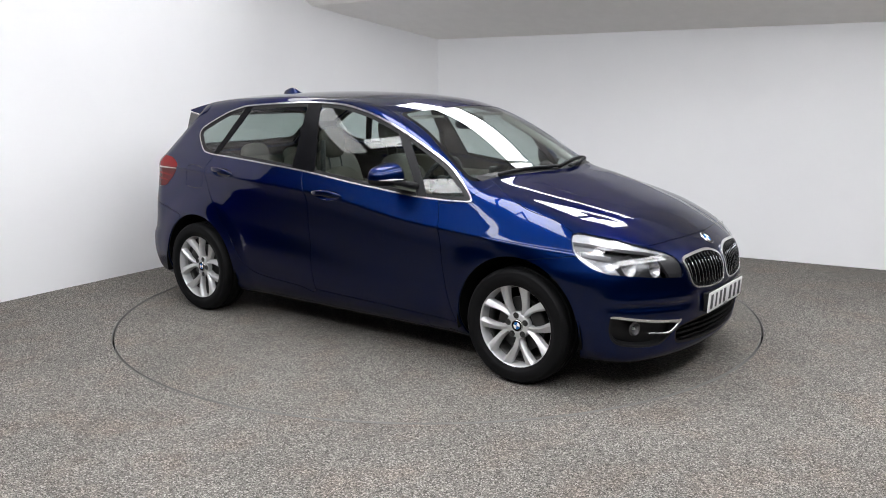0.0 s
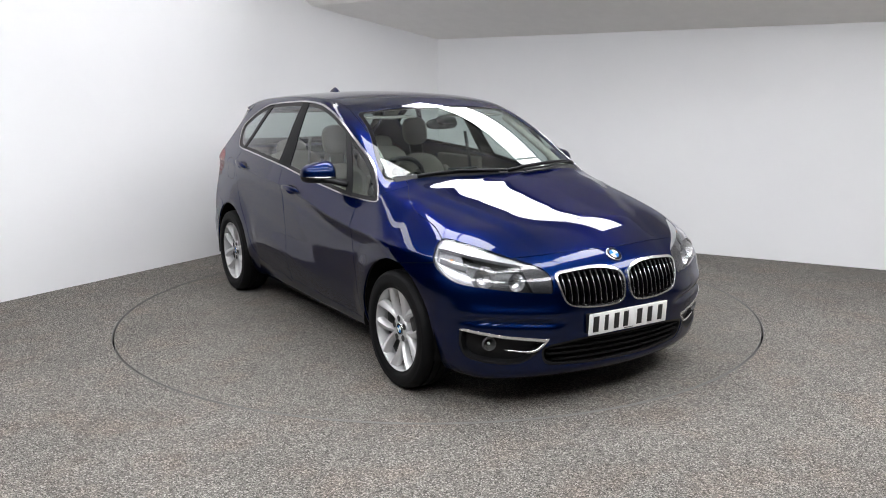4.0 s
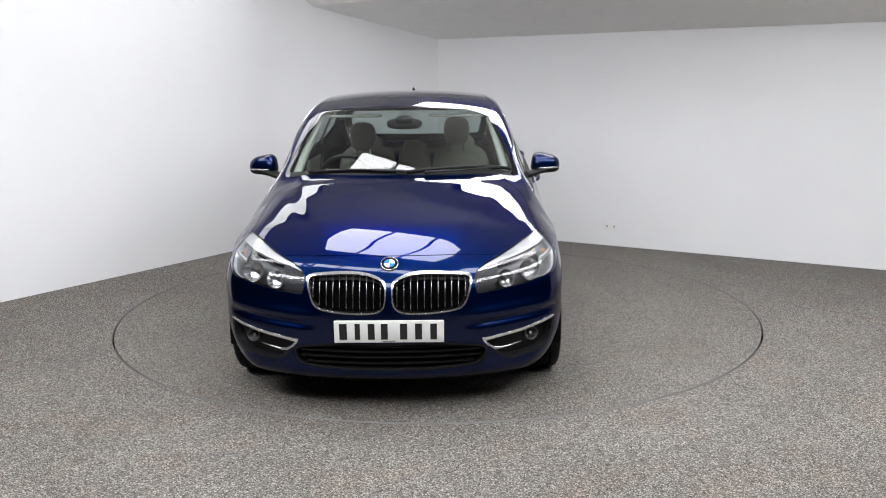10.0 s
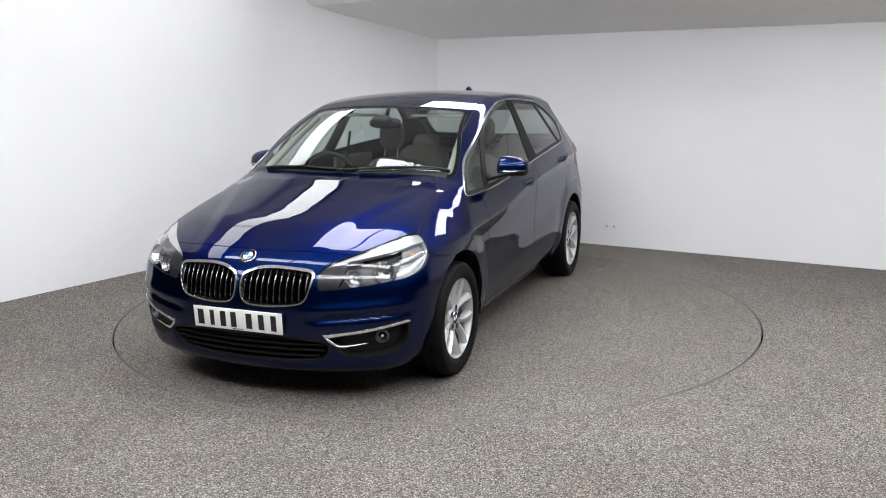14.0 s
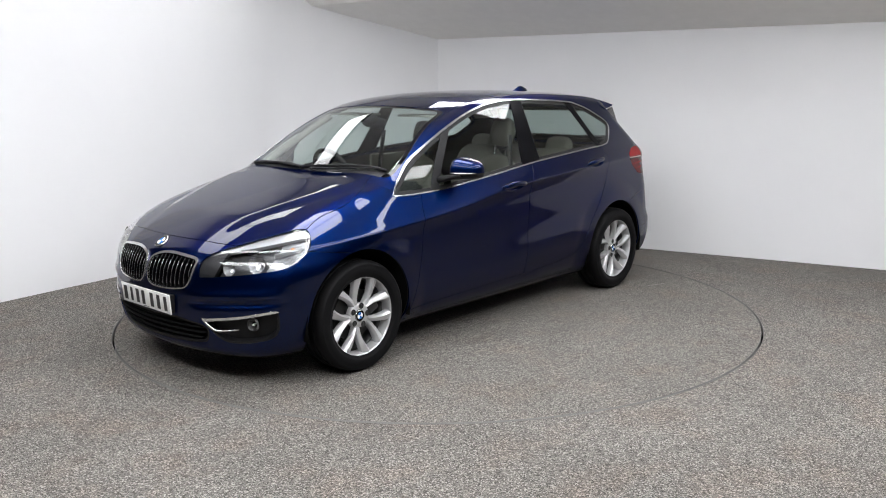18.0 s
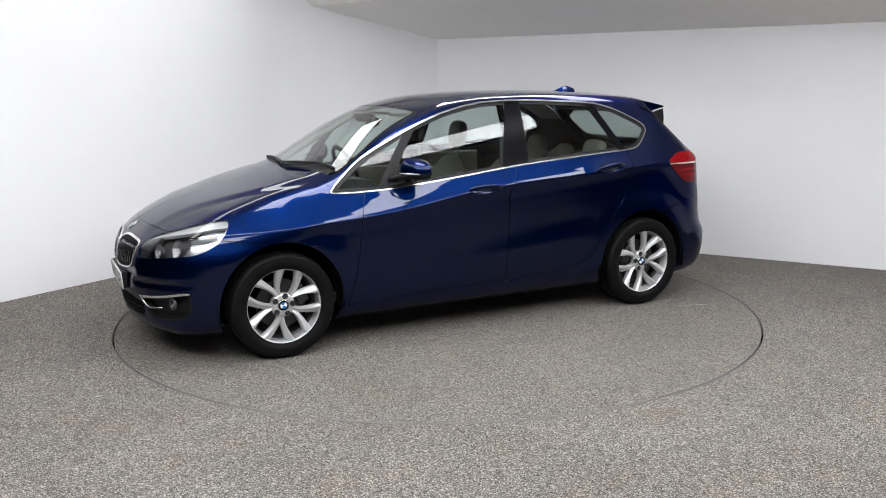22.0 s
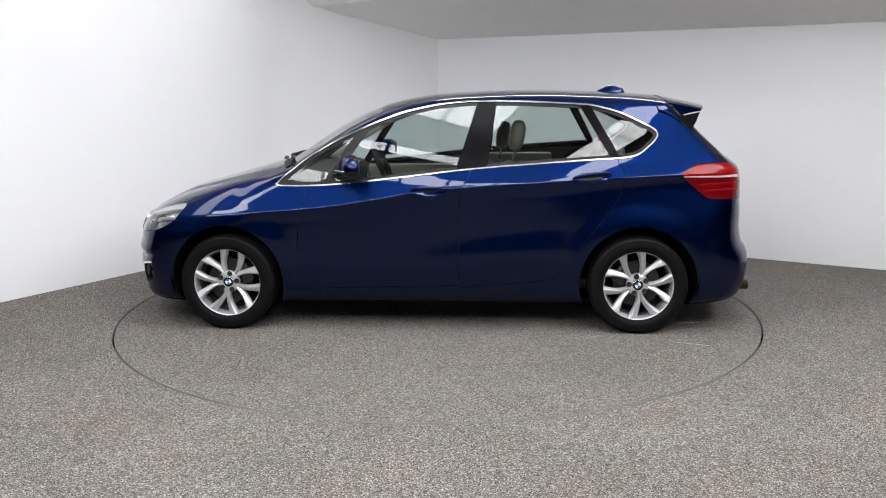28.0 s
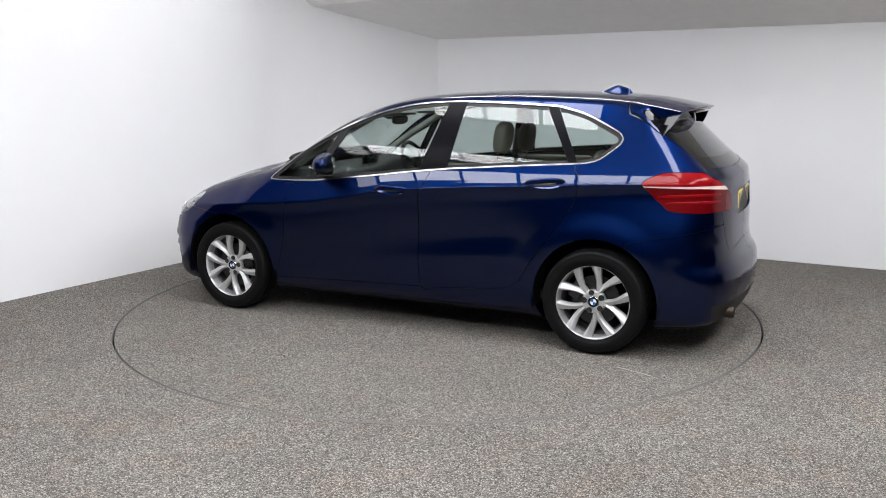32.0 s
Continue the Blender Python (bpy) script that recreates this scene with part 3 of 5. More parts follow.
def car_body(car):
    L = half_shell()
    x, y, z = lower_deck(L[0])
    for c in (1.335, -1.335):
        L = split(L, np.maximum(np.hypot(L[0][:, 0] - c, L[0][:, 2] - .325) - .372, .52 - L[0][:, 1]))[1]
    under, L = split(L, np.maximum(normals(L[0])[:, 2] + .80, L[0][:, 2] - .3))
    panel("underbody", both(under), VOID, car, "dark underbody", 0, 0)
    # a dark inner skin behind the shut lines, with the glass left open
    g = inside(SIDE_GLASS, L[0][:, 0], L[0][:, 2])
    I = split(L, g - .012)[1]
    I = split(I, screen_field(I[0]) - .01)[1]
    I = split(I, back_field(I[0]) - .01)[1]
    for P, f in ((HEADLAMP, nose_angle), (FOG, nose_angle)):
        I = split(I, np.where(I[0][:, 0] > 1.2, inside(P, f(I[0]), I[0][:, 2]), 1.0))[1]
    for P in (KIDNEY, INTAKE):
        I = split(I, np.where(I[0][:, 0] > 1.8, inside(P, np.abs(I[0][:, 1]), I[0][:, 2]), 1.0))[1]
    I, roofing = split(I, I[0][:, 2] - 1.30)
    panel("inner_shell", both(I), CABIN, car, "dark cabin lining", -.014, 0)
    panel("headlining", both(roofing), LINING, car, "pale cloth headlining", -.02, 0)

    # glass first
    W, L = gap(L, screen_field(L[0]), .001)
    screen(car, W)
    W, L = gap(L, back_field(L[0]), .001)
    rim, W = split(W, -(back_field(W[0]) + .06))
    panel("rear_window", both(W), REARGLASS, car, "dark tinted rear window", -.003, 0)
    panel("rear_screen_border", both(rim), GLOSSY, car, "gloss black border of the rear window", -.003, .006)
    S, L = split(L, inside(SIDE_GLASS, L[0][:, 0], L[0][:, 2]))
    side_windows(car, S)
    # lamps, grilles
    H, L = gap(L, np.where(L[0][:, 0] > 1.2, inside(HEADLAMP, nose_angle(L[0]), L[0][:, 2]), 1.0), .0015)
    headlamps(car, H)
    K, L = split(L, np.where(L[0][:, 0] > 1.8, inside(KIDNEY, L[0][:, 1], L[0][:, 2]), 1.0))
    kidneys(car, K)
    K, L = split(L, np.where(L[0][:, 0] > 1.8, inside(INTAKE, L[0][:, 1], L[0][:, 2]), 1.0))
    intake(car, K)
    K, L = split(L, np.where(L[0][:, 0] > 1.2, inside(FOG, nose_angle(L[0]), L[0][:, 2]), 1.0))
    fog_bays(car, K)
    K, L = gap(L, np.where(L[0][:, 0] < -1.2, inside(TAIL_LAMP, tail_angle(L[0]), L[0][:, 2]), 1.0), .0015)
    tail_lamps(car, K)
    # cups behind the door pulls
    cups = []
    for cx, cz, _ in PULLS:
        d = np.hypot((L[0][:, 0] - cx) / .105, (L[0][:, 2] - cz) / .030) - 1
        K, L = split(L, np.where(L[0][:, 1] > .6, d, 1.0) * .03)
        cups.append((K, cx, cz))
    # doors
    V = L[0]
    g = np.maximum.reduce([line_side(DOOR_FRONT, V[:, 0], V[:, 2], True), -line_side(DOOR_MID, V[:, 0], V[:, 2], True), -line_side(SILL, V[:, 0], V[:, 2]),
                           V[:, 2] - 1.10, .5 - V[:, 1]])
    door_f, L = gap(L, g)
    V = L[0]
    g = np.maximum.reduce([inside(REAR_EDGE, V[:, 0], V[:, 2]), V[:, 2] - 1.20, .5 - V[:, 1]])
    door_r, L = gap(L, g)
    for s, M_f, M_r in ((1, door_f, door_r), (-1, mirrored(door_f), mirrored(door_r))):
        f = panel("front_door", M_f, PAINT, car)
        r = panel("rear_door", M_r, PAINT, car)
        for ob, (K, cx, cz) in ((f, cups[0]), (r, cups[1])):
            d = np.hypot((K[0][:, 0] - cx) / .105, (K[0][:, 2] - cz) / .030)
            K = (K[0] - normals(K[0]) * (.022 * np.clip(1 - d ** 2.4, 0, 1))[:, None], K[1])
            bare_panel("handle_cup", K if s > 0 else mirrored(K), PAINT, ob)
            door_pull(ob, cx, cz, s)
    # bonnet
    V = L[0]
    g = np.maximum(hood_side(V), hood_nose(V))
    hood, L = gap(L, np.where((V[:, 0] > .9) & (V[:, 2] > .7), g, 1.0))
    panel("bonnet", both(hood), PAINT, car)
    # front bumper and wings
    V = L[0]
    g = np.maximum(line_side(((1.3, .67), (1.49, .703), (1.65, .727), (1.8, .75), (2.3, .80)), V[:, 0], V[:, 2]), 1.30 - V[:, 0])
    bumper, L = gap(L, np.where(V[:, 0] > 1.3, np.where(V[:, 1] < .60, V[:, 2] - .95, g), 1.0))
    panel("front_bumper", both(bumper), PAINT, car)
    V = L[0]
    wing, L = gap(L, np.maximum(.70 - V[:, 0], np.maximum(.45 - V[:, 1], V[:, 2] - a_line(V[:, 0]))), .0015)
    for M in (wing, mirrored(wing)):
        panel("front_wing", M, PAINT, car)
    # tailgate and rear bumper
    V = L[0]
    g = np.maximum.reduce([V[:, 1] - tailgate_edge(V[:, 2]), .615 + .03 * smooth(.5, .2, V[:, 1]) - V[:, 2], V[:, 0] + 1.45])
    gate, L = gap(L, g)
    v = gate[0]
    niche, gate = split(gate, np.maximum(v[:, 1] - .31, np.abs(v[:, 2] - .885) - .075))
    tg = panel("tailgate", both(gate), PAINT, car, "", 0, .03)
    panel("plate_niche", both(niche), PAINT, tg, "", -.035, 0)
    V = L[0]
    g = np.maximum(V[:, 2] - .70 - (V[:, 0] + 1.6) * -.2, V[:, 0] + 1.52)
    rear, L = gap(L, np.where(V[:, 0] < -1.3, np.maximum(g, V[:, 0] + 1.515), 1.0))
    skirt, rear = split(rear, np.maximum(rear[0][:, 2] - .335, rear[0][:, 0] + 1.92 + .1 * rear[0][:, 1]))
    panel("rear_bumper", both(rear), PAINT, car)
    panel("rear_skirt", both(skirt), BLACK, car, "matt black lower skirt")
    # roof between its two side rails
    V = L[0]
    g = np.maximum.reduce([V[:, 1] - roof_joint(V[:, 0]), 1.30 - V[:, 2]])
    roof, L = gap(L, g)
    panel("roof", both(roof), PAINT, car)
    V = L[0]
    flap, rest = gap(L, np.where((V[:, 1] > .5) & (V[:, 0] < -1.2), inside(FLAP, V[:, 0], V[:, 2]), 1.0), .0018)
    panel("fuel_flap", mirrored(flap), PAINT, car, "body-coloured fuel flap")
    for M in (L, mirrored(rest)):
        panel("side_frame", M, PAINT, car, "painted sill, pillar and rear quarter", 0, .012)


def bare_panel(name, M, material, parent, label=""):
    """A patch with the normals of its own faces."""
    V, T = M
    bm = bmesh.new()
    vs = [bm.verts.new(v) for v in V]
    for a, b, c in T:
        bm.faces.new((vs[a], vs[b], vs[c]))
    return part(name, bm, material, parent, label)


roof_joint = curve((.45, .60), (.2, .575), (-.3, .56), (-1.0, .545), (-1.5, .53), (-1.8, .53))
a_line = curve((1.3, 1.2), (1.12, 1.10), (1.02, 1.005), (.95, .96), (.6, .95))
tailgate_edge = curve((.5, .44), (.62, .50), (.72, .56), (.86, .60), (1.0, .66), (1.08, .668), (1.10, .645), (1.18, .636), (1.28, .652), (1.38, .628), (1.46, .60), (1.6, .56))
hood_edge = curve((.9, .60), (1.03, .615), (1.15, .679), (1.31, .727), (1.52, .735), (1.62, .757), (1.80, .78), (2.1, .84))


def hood_side(V):
    return V[:, 1] - hood_edge(V[:, 0])


def hood_nose(V):
    return V[:, 0] - 1.988 + .28 * V[:, 1] ** 2


def screen_field(V):
    """The windscreen, between the pillars, the cowl and the roof."""
    x, y, z = V[:, 0], V[:, 1], V[:, 2]
    y = np.abs(y)
    side = y - (.716 - .155 * smooth(1.0, 1.46, z) - .012 * smooth(1.25, 1.0, z))
    top = .365 - .23 * y ** 2 - x
    low = x - 1.075 + .25 * y ** 2
    f = smax(smax(side, top, .06), low, .05)
    return np.where((x > 0) & (z > .9), f, 1.0)


def back_field(V):
    x, y, z = V[:, 0], V[:, 1], V[:, 2]
    y = np.abs(y)
    f = smax(smax(y - tailgate_edge(z) + .010, 1.088 + .04 * y * y - z, .03), z - 1.43, .03)
    return np.where(x < -1.4, f, 1.0)


def screen_bend(V):
    """Normals of the windscreen as one sheet, curved evenly along and across."""
    x, y = V[:, 0], V[:, 1]
    N = np.stack((.2111 + .5123 * x + .0414 * y * y, .3504 * y + .0828 * x * y, np.ones(len(V))), 1)
    return N / np.linalg.norm(N, axis=1)[:, None]


def side_bend(V):
    """Normals of the side glass as one sheet, curved evenly along and up."""
    x, z = V[:, 0], V[:, 2]
    N = np.stack((.0982 + .0861 * x - .0428 * z, np.sign(V[:, 1]), -.1563 - .0428 * x + .5405 * z), 1)
    return N / np.linalg.norm(N, axis=1)[:, None]


def screen(car, W):
    band, clear = split(W, np.minimum(-(screen_field(W[0]) + .022), W[0][:, 0] * 0 + 9))
    panel("windscreen", both(clear), SCREEN, car, "clear laminated windscreen", -.002, 0, screen_bend)
    panel("screen_border", both(band), GLOSSY, car, "black printed border of the windscreen", -.002, 0)


def side_windows(car, S):
    g = inside(SIDE_GLASS, S[0][:, 0], S[0][:, 2])
    strip, S = split(S, -g - .0085 + .0015 * smooth(-1.1, -1.35, S[0][:, 0]) - .001 * smooth(1.10, 1.3, S[0][:, 2]) + .002 * smooth(.6, .9, S[0][:, 0]))
    V = S[0]
    # joint lines between panes and posts, front to rear
    bars = (((.690, .976), (.483, 1.282), (.40, 1.41)), ((.612, .990), (.407, 1.294), (.33, 1.41)), ((-.176, 1.068), (-.297, 1.45)), ((-.375, 1.082), (-.421, 1.457)),
            ((-1.142, 1.135), (-.967, 1.435)), ((-1.202, 1.134), (-1.039, 1.435)))
    names = (("front_quarter_glass", GLASS), ("mirror_post", BLACK), ("front_door_glass", GLASS), ("door_post", POST), ("rear_door_glass", GLASS), ("rear_post", POST), ("rear_quarter_glass", GLASS))
    pieces, rest = [], S
    for b in bars:
        f = np.polyfit([p[1] for p in b], [p[0] for p in b], 1)
        ahead, rest = gap(rest, np.polyval(f, rest[0][:, 2]) - rest[0][:, 0], .0015)
        pieces.append(ahead)
    pieces.append(rest)
    for flip in (False, True):
        M = mirrored(strip) if flip else strip
        panel("window_trim", M, CHROME, car, "satin chrome strip round the side windows", .004, .014)
        for (name, mat), P in zip(names, pieces):
            P = mirrored(P) if flip else P
            if mat is GLASS:
                edge, clear = split(P, -(inside(SIDE_GLASS, P[0][:, 0], P[0][:, 2]) + .028))
                panel(name, clear, GLASS, car, "", -.006, 0, side_bend)
                for bit in islands(edge):
                    panel("window_seal", bit, BLACK, car, "", -.004, .006)
            else:
                panel(name, P, mat, car, "", -.003, .008, side_bend)


def headlamps(car, H):
    V = H[0]
    a, z = nose_angle(V) / FRONT_ARC, V[:, 2]
    brow = curve((25, .688), (30, .714), (36, .736), (44, .758), (54, .786), (59, .797), (63, .80))
    hood, low = split(H, brow(a) - z)
    edge = nose_angle(low[0]) / FRONT_ARC
    dark, light = split(low, edge - 31.5 - (low[0][:, 2] - .62) * 30)
    g = inside(HEADLAMP, nose_angle(light[0]), light[0][:, 2])
    rim, bowl = split(light, -g - .0015 - .005 * smooth(48, 58, nose_angle(light[0]) / FRONT_ARC))
    for s in (1, -1):
        fl = (lambda M: M) if s > 0 else mirrored
        ob = panel("headlamp", fl(H), LENS, car, "clear headlamp with two round reflectors", 0, 0)
        panel("brow", fl(hood), SILVER, ob, "bright chrome brow", -.012, .02)
        panel("dark_panel", fl(dark), TINTED, ob, "smoked inner panel", -.010, .02)
        panel("lamp_rim", fl(rim), SILVER, ob, "", -.016, .02)
        panel("housing", fl(bowl), CUP, ob, "", -.06, 0)
        facet = split(bowl, 50.5 + (bowl[0][:, 2] - .72) * 40 - nose_angle(bowl[0]) / FRONT_ARC)[0]
        panel("side_reflector", fl(facet), FACET, ob, "silvered side reflector", -.03, .02)
        for deg, h, r in ((35.5, .657, .044), (44.3, .684, .054)):
            p = skin_point(deg, h)
            n = Vector(normals(np.array([p]))[0])
            n = (n * .9 + Vector((1, 0, 0))).normalized()
            o = Vector(p) - n * .03
            m = Matrix.Translation((o.x, s * o.y, o.z)) @ Vector((n.x, s * n.y, n.z)).to_track_quat("Z", "Y").to_matrix().to_4x4()
            bm = lathe([(.006, -.026), (r * .62, -.017), (r, .010)], 14, "z")
            bm.transform(m)
            part("reflector", bm, MIRRORED, ob, "faceted silvered reflector", False)
            bm = blob(0, 0, -.018, .007, .007, .014, 2, 16, m)
            part("bulb", bm, CUP, ob)
        p = skin_point(54.5, .73)
        part("indicator_bulb", blob(p[0] - .05, s * (p[1] - .03), p[2], .012, .012, .016, 2, 16), AMBER, ob)
        p, q = skin_point(50, .712), skin_point(58.5, .738)
        bm = sweep([(p[0] - .02, s * (p[1] - .014), p[2]), ((p[0] + q[0]) / 2 - .014, s * ((p[1] + q[1]) / 2 - .01), (p[2] + q[2]) / 2), (q[0] - .02, s * (q[1] - .018), q[2])], oval(.006, .013, 10, 4))
        part("light_guide", bm, SILVER, ob)


def skin_point(deg, h, lift=0.0):
    """A point on the nose at an angle round it and a height, on the left side."""
    c, s = math.cos(radians(deg)), math.sin(radians(deg))
    lo, hi = 0.0, 1.6
    for _ in range(40):
        m = (lo + hi) / 2
        if body(1.2 + m * c, m * s, h) < 0:
            lo = m
        else:
            hi = m
    p = np.array([1.2 + lo * c, lo * s, h])
    return p + normals(p[None])[0] * lift


def tail_point(deg, h, lift=0.0):
    """A point on the tail at an angle round it and a height, on the left side."""
    c, s = math.cos(radians(deg)), math.sin(radians(deg))
    lo, hi = 0.0, 1.6
    for _ in range(40):
        m = (lo + hi) / 2
        if body(-1.2 - m * c, m * s, h) < 0:
            lo = m
        else:
            hi = m
    p = np.array([-1.2 - lo * c, lo * s, h])
    return p + normals(p[None])[0] * lift


def front_point(y, h, lift=0.0):
    """A point on the front face at y and height h."""
    lo, hi = 1.2, 2.6
    for _ in range(40):
        m = (lo + hi) / 2
        if body(m, y, h) < 0:
            lo = m
        else:
            hi = m
    p = np.array([lo, y, h])
    return p + normals(p[None])[0] * lift


def flank_point(x, h, lift=0.0):
    lo, hi = 0.2, 1.2
    for _ in range(40):
        m = (lo + hi) / 2
        if body(x, m, h) < 0:
            lo = m
        else:
            hi = m
    p = np.array([x, lo, h])
    return p + normals(p[None])[0] * lift


def kidneys(car, K):
    V = K[0]
    g = inside(KIDNEY, V[:, 1], V[:, 2])
    wide = .007 + .0045 * smooth(.60, .69, V[:, 2])
    ring, core = split(K, -g - wide)
    for s in (1, -1):
        fl = (lambda M: M) if s > 0 else mirrored
        ob = panel("kidney_grille", fl(ring), BRIGHT, car, "upright grille with a chrome surround", .012, .035)
        panel("grille_back", fl(core), VOID, ob, "", -.05, 0)
        for k in range(11):
            y = .040 + k * .0325
            zs = np.linspace(.50, .70, 40)
            ok = inside(KIDNEY, np.full(40, y), zs) < -.008
            if not ok.any():
                continue
            pts = [front_point(y, h, -.010) for h in np.linspace(zs[ok][0], zs[ok][-1], 9)]
            bm = sweep([(p[0], s * p[1], p[2]) for p in pts], [(-.0035, -.022), (.0035, -.022), (.0035, .016), (.0015, .020), (-.0015, .020), (-.0035, .016)], up=(1, 0, .1))
            part("slat", bm, GLOSSY, ob)
            bm = sweep([(p[0] + .0215, s * p[1], p[2]) for p in pts[1:-1]], oval(.0022, .002, 8), up=(1, 0, .1))
            part("slat_edge", bm, CHROME, ob, "bright slat edge")


INTAKE = outline([(-.1, .375), (.0, .375), (.25, .372), (.36, .36), (.45, .345), (.475, .32), (.45, .255), (.38, .238), (.2, .228), (0, .226), (-.1, .226)], 5)


def intake(car, K):
    ob = panel("lower_intake", both(K), VOID, car, "black lower air intake with bars", -.06, 0)
    rim, _ = split(K, -inside(INTAKE, K[0][:, 1], K[0][:, 2]) - .012)
    panel("intake_rim", both(rim), BLACK, ob, "", -.004, .05)
    for h in (.262, .292, .322, .350):
        w = .44 if h > .28 else .41
        pts = [front_point(y, h, -.022) for y in np.linspace(-w, w, 25)]
        part("bar", sweep(pts, oval(.016, .006, 8, 3), up=(0, 0, 1)), VOID, ob)


def fog_bays(car, K):
    V = K[0]
    a = nose_angle(V) / FRONT_ARC
    upper = curve((26, .358), (28.5, .368), (39, .394), (50, .429), (60, .45))
    strip, bay = split(K, upper(a) - V[:, 2])
    for s in (1, -1):
        fl = (lambda M: M) if s > 0 else mirrored
        ob = panel("fog_lamp_bay", fl(bay), BLACK, car, "black bay with a round fog lamp", -.045, 0)
        edge, _ = split(bay, -inside(FOG, nose_angle(bay[0]), bay[0][:, 2]) - .010)
        panel("bay_edge", fl(edge), BLACK, ob, "", -.003, .042)
        panel("chrome_strip", fl(strip), BRIGHT, ob, "chrome strip", .004, .02)
        pts = [skin_point(d, h, -.003) for d, h in ((27.2, .372), (28.6, .345), (30.6, .322), (32.5, .318), (35.5, .325), (39, .335))]
        part("chrome_hook", sweep([(p[0], s * p[1], p[2]) for p in pts], oval(.006, .007, 8), scales=[1.1, 1.1, 1.1, .9, .6, .35]), BRIGHT, ob, "chrome strip")
        p = skin_point(43.0, .360, -.02)
        m = Matrix.Translation((p[0], s * p[1], p[2])) @ Vector((1, s * .28, 0)).to_track_quat("Z", "Y").to_matrix().to_4x4()
        for nm, mat, prof in (("fog_reflector", CUP, [(.002, -.03), (.016, -.024), (.027, -.004), (.030, .004), (.033, .005), (.035, -.01)]), ("fog_lens", LENS, [(.0005, .010), (.016, .008), (.028, .003)])):
            bm = lathe(prof, 32, "z")
            bm.transform(m)
            part(nm, bm, mat, ob)
        bm = blob(0, 0, -.012, .007, .007, .014, 2, 12, m)
        part("fog_bulb", bm, WHITE, ob)


def tail_lamps(car, K):
    V = K[0]
    a = tail_angle(V) / REAR_ARC
    up, low = split(K, 1.009 + .0002 * (64 - a) * (a > 0) - .0012 * np.maximum(45 - a, 0) - V[:, 2])
    strip, low = split(low, 1.004 - .0003 * (64 - tail_angle(low[0]) / REAR_ARC) - .0014 * np.maximum(45 - tail_angle(low[0]) / REAR_ARC, 0) - low[0][:, 2])
    lid, low = split(low, tail_angle(low[0]) / REAR_ARC - 36.0)
    for s in (1, -1):
        fl = (lambda M: M) if s > 0 else mirrored
        ob = panel("tail_lamp", fl(up), RED, car, "red tail lamp with a pale strip across", .001, .02)
        panel("pale_strip", fl(strip), PINK, ob, "pale strip", .003, .02)
        panel("lower_lens", fl(low), DEEPRED, ob, "darker red lower lens", .001, .02)
        panel("lid_lens", fl(lid), DEEPRED, ob, "darker red lens on the tailgate", .001, .02)
        for h, a0, a1 in ((.962, 37.5, 59.5), (.922, 37.5, 57.0)):
            pts = [tail_point(d, h - .00006 * (d - 45) ** 2, .0012) for d in np.linspace(a0, a1, 14)]
            part("light_bar", sweep([(p[0], s * p[1], p[2]) for p in pts], oval(.0012, .008, 10), scales=[.3, .7] + [1] * 10 + [.7, .3]), RED, ob, "brighter red light bar")


PULLS = ((-.009, .925, .0), (-1.027, 1.006, .0))


def door_pull(door, cx, cz, s):
    pts, tilt = [], (.006 if cx > -.5 else .012)
    for k in np.linspace(-1, 1, 17):
        p = flank_point(cx + .124 * k, cz - tilt * k + .004, .004 + .030 * (1 - abs(k) ** 3.0))
        pts.append((p[0], s * p[1], p[2]))
    sc = [max(.12, (1 - abs(k) ** 3.5) ** .5) for k in np.linspace(-1, 1, 17)]
    part("door_handle", sweep(pts, oval(.010, .0165, 14, 2.6), scales=sc), PAINT, door, "body-coloured pull handle")


